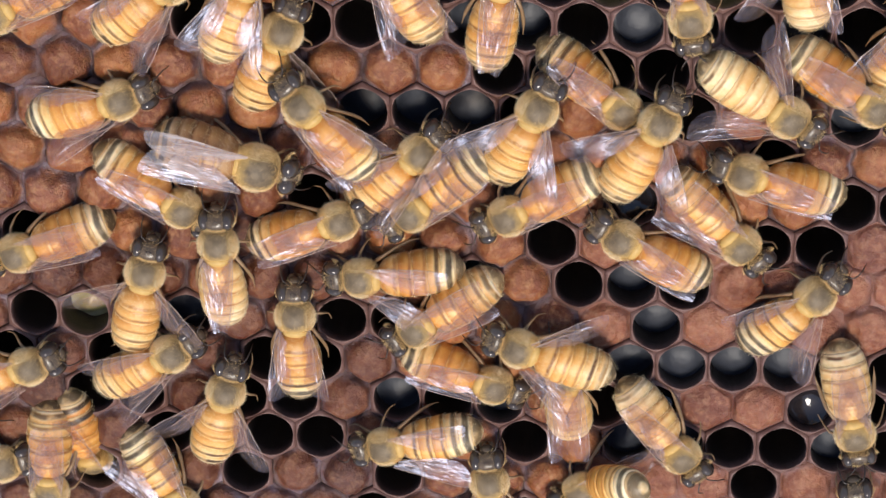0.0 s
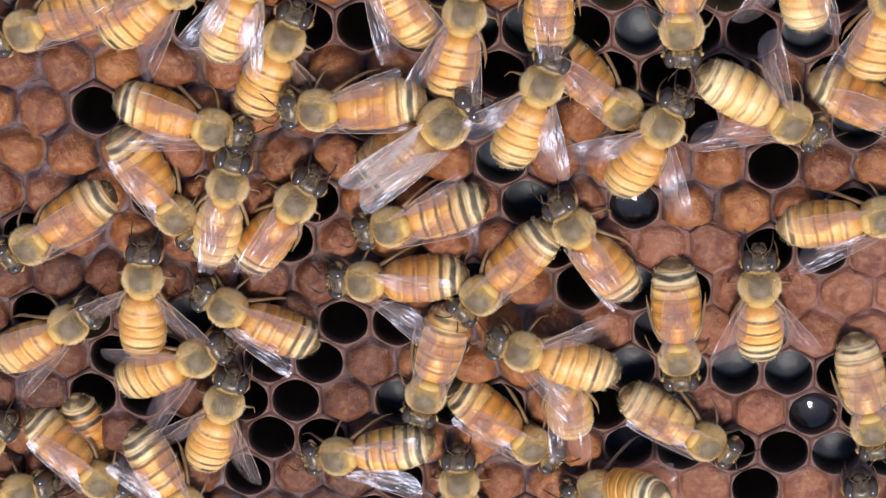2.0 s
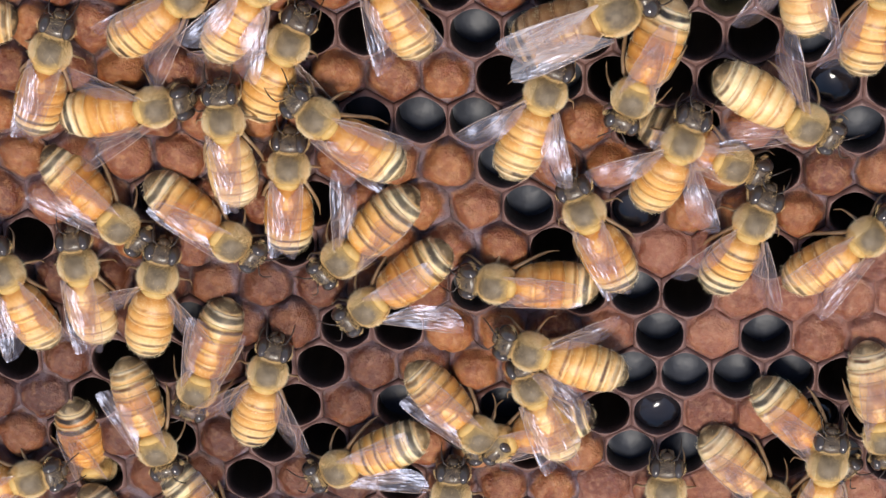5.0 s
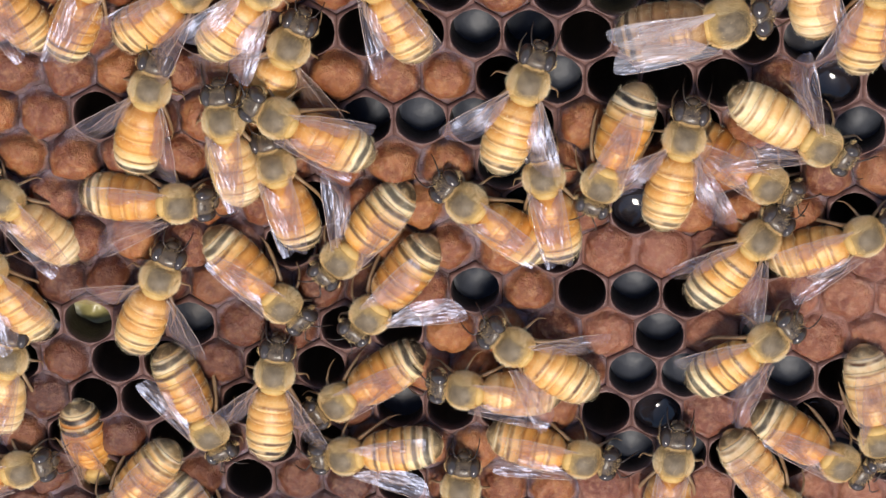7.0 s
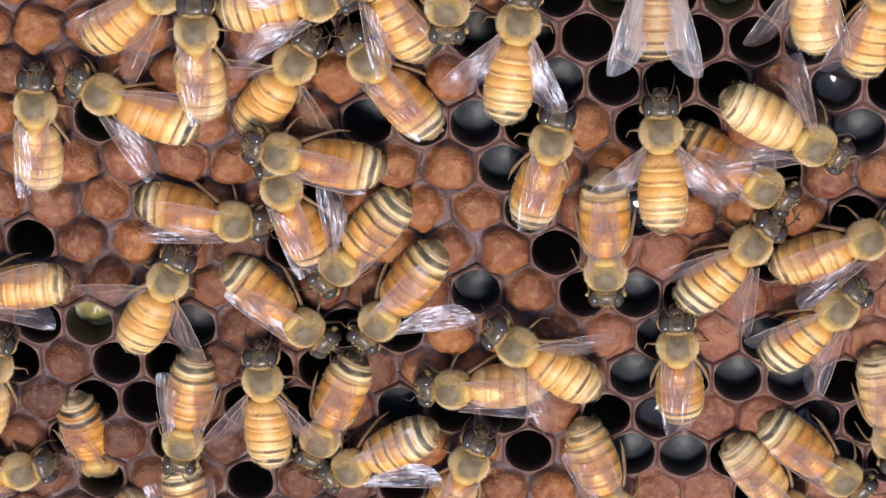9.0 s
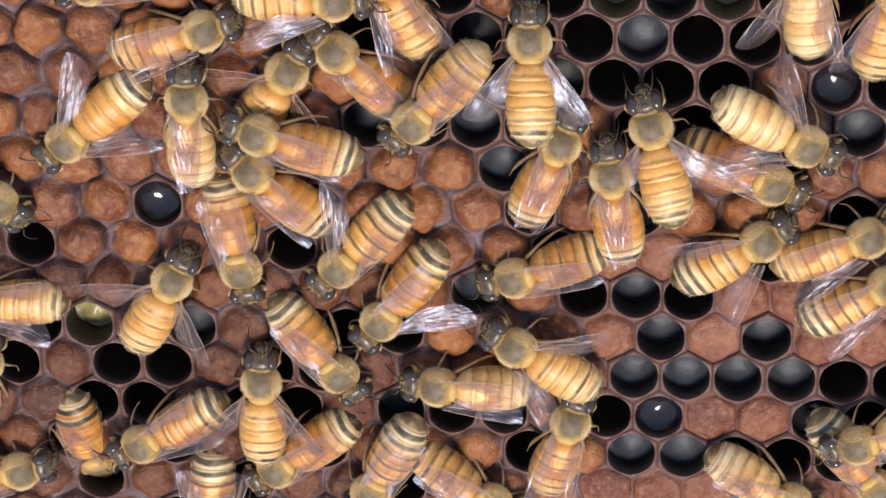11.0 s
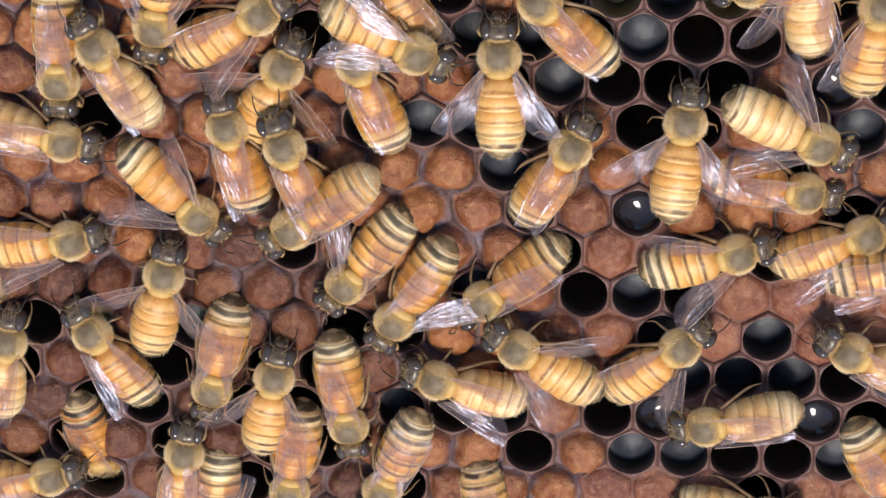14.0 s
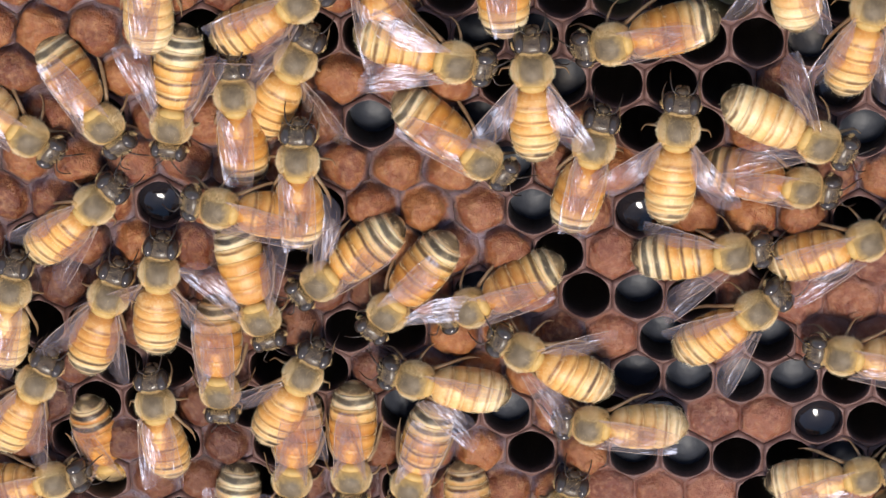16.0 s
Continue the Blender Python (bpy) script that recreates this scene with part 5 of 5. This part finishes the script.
    creep(BEES["b43"], [(0, 10.8, -17.9, -51), (0.5, 11.2, -17.4, -50), (1, 12.0, -17.4, -47), (1.5, 12.6, -17.1, -44), (2, 13.1, -15.9, -28), (2.5, 15.3, -16.5, -21), (3, 16.8, -19.7, -28), (3.5, 17.2, -21.6, -39), (4, 18.2, -21.5, -43), (6.5, 20.7, -22.9, -48), (7, 21.2, -22.9, -51), (7.5, 21.8, -22.8, -44), (9, 21.7, -22.9, -48), (11.3, 21.7, -21.8, -27), (11.5, 21.9, -21.8, -27), (12, 24.8, -26.1, -28), (13, 26.9, -32.3, -47), (16, 26.5, -32.3, -47)])
    creep(BEES["b44"], [(0, 0.8, -22.5, -144), (0.5, 1.1, -22.1, -148), (1, 1.3, -21.2, -164), (1.5, 1.5, -21.2, -155), (2, 2.1, -21.9, -157), (2.5, 1.1, -23.7, -137), (3, 2.3, -27.0, -133), (4, 2.4, -37.4, -116), (16, 2.0, -36.8, -116)])
    creep(BEES["b45"], [(0, 28.1, -14.4, -78), (1.5, 29.3, -13.3, -78), (2, 29.5, -13.3, -77), (2.5, 29.4, -13.2, -77), (3, 29.5, -13.4, -77), (4, 30.7, -13.6, -77), (7, 30.2, -14.1, -77), (7.5, 30.3, -14.0, -77), (8, 30.1, -15.4, -77), (8.5, 30.5, -15.9, -77), (9, 31.4, -13.9, -77), (9.2, 31.2, -12.2, -77), (10.3, 37.0, -14.5, -105), (11.3, 38.7, -7.9, -179), (12.5, 34.1, -4.8, -197), (13, 30.7, -4.7, -200), (13.5, 28.8, -4.6, -201), (14, 26.6, -4.0, -209), (14.5, 26.5, -2.8, -224), (15.5, 25.9, -3.7, -204), (16, 25.6, -4.2, -188)])
    creep(BEES["b46"], [(0, 29.0, -23.4, 101), (2, 29.2, -22.8, 98), (3, 28.8, -22.4, 99), (4, 28.9, -22.7, 99), (5.2, 23.6, -15.1, 79), (6.3, 16.7, -5.2, 49), (6.5, 18.0, -4.1, 48), (7, 18.6, -3.0, 40), (7.5, 21.8, -2.1, 30), (8, 23.2, -1.0, 33), (8.5, 23.4, 0.4, 38), (9, 25.0, 1.0, 48), (9.2, 24.9, 1.7, 50), (11.3, 30.1, 3.9, 33), (11.5, 30.1, 3.9, 33), (12, 31.1, 4.7, 28), (12.5, 31.1, 5.0, 27), (13.5, 31.4, 4.5, 22), (14, 32.6, 5.9, 13), (14.5, 35.1, 7.2, 13), (16, 39.1, 8.6, 8)])
    creep(BEES["b47"], [(0, -8.8, -21.8, 95), (0.5, -10.3, -21.8, 93), (1, -11.6, -21.2, 90), (2, -12.1, -21.7, 91), (3, -11.5, -22.0, 91), (3.5, -11.8, -22.4, 88), (4, -12.8, -22.5, 87), (6.5, -13.2, -23.0, 84), (7, -12.1, -21.8, 84), (7.5, -11.5, -20.2, 86), (8.5, -11.1, -19.6, 78), (9, -11.3, -18.5, 68), (10.2, -9.0, -19.2, 24), (11.3, -9.0, -23.6, -38), (11.5, -9.0, -23.6, -38), (12.5, -11.0, -27.4, -73), (13, -10.7, -26.7, -81), (13.5, -10.2, -26.8, -78), (14.2, -8.5, -29.1, -79), (14.5, -9.7, -28.8, -79), (15.5, -11.7, -29.2, -85), (16, -11.4, -29.1, -85)])
    creep(BEES["b49"], [(0, -59.8, -21.2, 13), (0.5, -59.1, -21.0, 13), (1, -58.0, -22.6, 13), (1.5, -58.5, -23.7, 13), (2, -58.2, -24.3, 13), (2.5, -57.6, -24.2, 13), (3, -57.7, -23.6, 13), (3.5, -57.1, -22.8, 13), (4, -56.8, -22.6, 13), (6.5, -58.2, -21.2, 13), (7.5, -58.2, -20.9, 13), (8.5, -58.2, -21.1, 13), (9, -58.2, -20.9, 13), (11.5, -58.3, -20.8, 13), (13, -58.0, -20.9, 13), (13.5, -57.2, -20.8, 13), (14, -55.3, -21.5, 13), (14.5, -54.8, -21.5, 13), (16, -55.1, -21.8, 13)])
    creep(BEES["b50"], [(0, -55.0, -24.4, -92), (0.5, -54.8, -26.1, -92), (1, -53.4, -30.1, -86), (2, -53.4, -37.1, -85), (16, -54.0, -36.0, -85)])
    creep(BEES["b51"], [(0, -70.9, -12.9, 83), (2.8, -61.6, 0.9, 77), (3.5, -56.4, 8.2, 76), (4, -55.4, 14.4, 76), (6.3, -46.4, 33.1, 67), (6.5, -46.6, 33.1, 67), (7, -46.6, 33.4, 65), (7.5, -46.3, 34.5, 67), (8, -44.1, 38.5, 61), (9, -45.6, 40.8, 121), (10.3, -44.2, 38.1, 158), (11.3, -49.5, 30.8, 198), (11.5, -51.1, 29.2, 200), (12, -52.8, 25.9, 218), (12.5, -55.0, 25.0, 216), (13, -54.9, 25.0, 227), (13.5, -54.0, 25.1, 234), (14, -50.8, 23.2, 270), (14.5, -47.4, 19.2, 301), (15, -46.2, 18.7, 304), (15.5, -46.4, 18.6, 304), (16, -47.0, 18.9, 304)])
    creep(BEES["b52"], [(0, -39.7, 44.9, -104), (11.3, -40.5, 38.8, -101), (12.5, -41.2, 32.7, -105), (13, -40.5, 31.2, -98), (13.5, -41.0, 29.6, -98), (14, -41.1, 28.9, -100), (14.5, -40.9, 27.7, -98), (15, -39.8, 24.1, -101), (15.5, -40.8, 20.4, -105), (16, -40.3, 18.9, -99)])
    creep(BEES["b53"], [(0, -70.5, -9.6, 83), (5.5, -62.6, -9.2, 77), (6.3, -57.1, -8.3, 75), (7, -58.3, -7.8, 77), (7.5, -57.7, -7.6, 75), (8, -55.5, -7.9, 74), (8.5, -55.3, -7.1, 73), (9, -60.0, -8.4, 75), (11.5, -61.0, -8.0, 76), (13.5, -60.0, -8.1, 78), (14, -58.4, -5.6, 79), (14.5, -57.4, -4.1, 78), (15.5, -57.6, -2.2, 78), (16, -57.7, 0.4, 78)])
    creep(BEES["b54"], [(0, 8.9, -34.3, 92), (3.2, 8.3, -25.4, 92), (3.5, 8.3, -22.2, 92), (4, 8.1, -15.2, 92), (4.7, 8.8, -19.7, 90), (6.3, 9.3, -23.3, 89), (6.6, 9.1, -21.6, 89), (7, 9.7, -17.8, 84), (7.5, 8.6, -12.4, 88), (8, 10.5, -8.3, 87), (8.5, 10.2, -7.7, 89), (9, 9.6, -4.2, 94), (9.2, 8.8, -2.9, 96), (10.2, 1.1, 0.7, 159), (11.3, -8.6, 3.5, 199), (12, -9.6, 3.6, 199), (12.5, -10.1, 3.1, 202), (13, -10.3, 1.7, 209), (13.5, -9.8, 0.7, 216), (14, -9.8, 0.4, 216), (14.5, -9.5, 0.4, 216), (15, -10.5, -0.1, 210), (15.5, -11.0, -0.3, 213), (16, -11.4, -0.3, 206)])
    creep(BEES["b56"], [(0, -74.9, 3.3, 2), (12.5, -64.8, 4.8, 4), (13, -60.2, 4.9, 9), (13.5, -55.2, 4.9, 11), (14, -51.0, 6.1, 11), (14.5, -49.0, 7.4, 15), (15, -49.8, 8.2, 29), (15.5, -50.1, 8.7, 60), (16, -48.5, 10.2, 43)])
    creep(BEES["b58"], [(0, -55.9, 29.0, -153), (0.5, -53.8, 27.9, -158), (1, -52.1, 28.7, -164), (1.5, -52.8, 28.0, -161), (2, -53.4, 27.6, -159), (2.5, -55.8, 26.8, -172), (3, -56.7, 26.9, -184), (3.5, -57.2, 26.9, -188), (4, -59.9, 27.9, -181), (5.2, -64.5, 28.4, -180), (6.3, -62.7, 34.8, -211), (7, -57.4, 33.8, -237), (7.5, -54.8, 32.7, -264), (8, -56.1, 36.1, -264), (9, -60.1, 40.1, -255), (16, -65.8, 40.1, -209)])
    creep(BEES["b59"], [(0, 46.9, -15.1, -179), (10.5, 38.0, -14.1, -170), (11.3, 21.7, -14.1, -162), (11.5, 20.7, -13.6, -168), (12, 18.5, -10.8, -189), (12.5, 17.1, -9.5, -192), (13, 13.5, -10.8, -182), (13.5, 13.7, -10.7, -193), (14, 12.6, -12.5, -172), (14.5, 9.6, -13.2, -166), (15, 6.5, -11.8, -181), (15.5, 4.5, -12.4, -183), (16, 0.8, -12.6, -185)])
    creep(BEES["b61"], [(0, 20.0, -37.5, 3), (13, 18.0, -29.2, 8), (14, 19.4, -23.7, -2), (14.5, 21.2, -21.6, -3), (15, 23.1, -20.5, 5), (15.5, 25.1, -19.6, 9), (16, 28.5, -18.5, 13)])
    creep(BEES["b62"], [(0, -11.8, 46.1, -134), (8, -12.2, 40.0, -134), (8.8, -12.8, 33.2, -90), (9.2, -12.9, 32.4, -94), (10.3, -14.5, 26.8, -125), (11.3, -16.9, 19.4, -134), (11.5, -17.3, 19.0, -133), (12, -19.2, 16.6, -141), (12.5, -21.7, 15.5, -154), (13, -23.8, 13.7, -143), (13.5, -25.7, 10.8, -139), (14, -28.3, 9.3, -147), (14.5, -30.0, 10.1, -163), (15, -31.3, 10.6, -177), (15.5, -33.4, 11.0, -189), (16, -35.6, 11.5, -191)])
    creep(BEES["b65"], [(0, -0.7, -41.9, 91), (14.5, -3.8, -28.6, 87), (15.5, -3.6, -24.1, 84), (16, -1.7, -23.3, 76)])
    creep(BEES["b66"], [(0, 21.0, 48.2, -180), (13.3, 19.6, 39.6, -171), (14, 15.1, 34.0, -176), (14.5, 9.7, 30.6, -178), (15, 5.7, 29.9, -182), (15.5, 3.5, 29.5, -189), (16, 2.1, 28.1, -168)])
    breathe("b29", [(0, 16), (4, 5), (8, -3), (11.3, -18), (12.5, -20), (14, -8), (16, 7)])
    breathe("b31", [(0, 9), (4, 24), (6.5, 10), (8, -13), (12, -14), (16, 0)])
    breathe("b15", [(0, 12), (4, 14), (8, -6), (12, 6), (16, 8)])
    breathe("b34", [(0, 12), (4, 18), (8, 2), (12, 8), (16, 8)])
    breathe("b27", [(0, 24), (3, 24), (4, 16), (6, 8), (16, 9)])
    creep(BEES["b67"], [(0, -74.0, -24.0, 67), (14, -67.0, -20.5, 67), (15, -59.9, -16.6, 67), (15.5, -56.4, -14.0, 50), (16, -56.0, -10.2, 61)])
    fold("b13", [(0, 7, 11), (14, 8, 12), (15, 18, 18), (16, 25, 22)])
    fold("b04", [(0, -3, 20), (7.5, -3, 22), (8.5, -5, 0), (16, -5, 0)])
    fold("b27", [(0, 1, 1), (11.3, 2, 2), (13, 8, 4), (14.5, 20, 3), (16, 30, 4)])
    fold("b19", [(0, -4, 20), (3, -4, 24), (4, -4, 46), (16, -4, 50)])
    fold("b01", [(0, 12, 26), (9.2, 12, 26), (11.3, 3, 3), (12.5, 3, 3), (13.2, 8, 24), (16, 8, 24)])
    fold("b10", [(0, 1, 1), (4.2, 2, 4), (6.3, 5, 28), (7.5, 5, 28), (8.5, 2, 4), (16, 1, 1)])
    fold("b23", [(0, 2, 3), (9.2, 2, 3), (12.5, 4, 18), (13, 5, 33), (14.5, 20, 40), (16, 20, 27)])
    fold("b24", [(0, 26, 4), (9.2, 26, 4), (11.3, 2, 2), (16, 2, 2)])
    fold("b46", [(0, 3, 3), (4.2, 8, 8), (6.3, 22, 28), (9.2, 22, 26), (11.3, 6, 10), (16, 4, 4)])
    fold("b06", [(0, 2, -2), (7.2, 2, -2), (8, 17, 15), (9.2, 13, 13), (16, 12, 12)])
    fold("b14", [(0, 18, 18), (1, 28, 28), (3, 28, 24), (4, 8, 14), (6.3, 3, 4), (16, 2, 2)])
    fold("b05", [(0, 22, 16), (1.5, 6, 8), (3, 22, 28), (4.2, 26, 26), (6.3, 43, 20), (7.5, 40, 20), (9.2, 32, 22), (11.3, 32, 42), (16, 30, 30)])

motions()
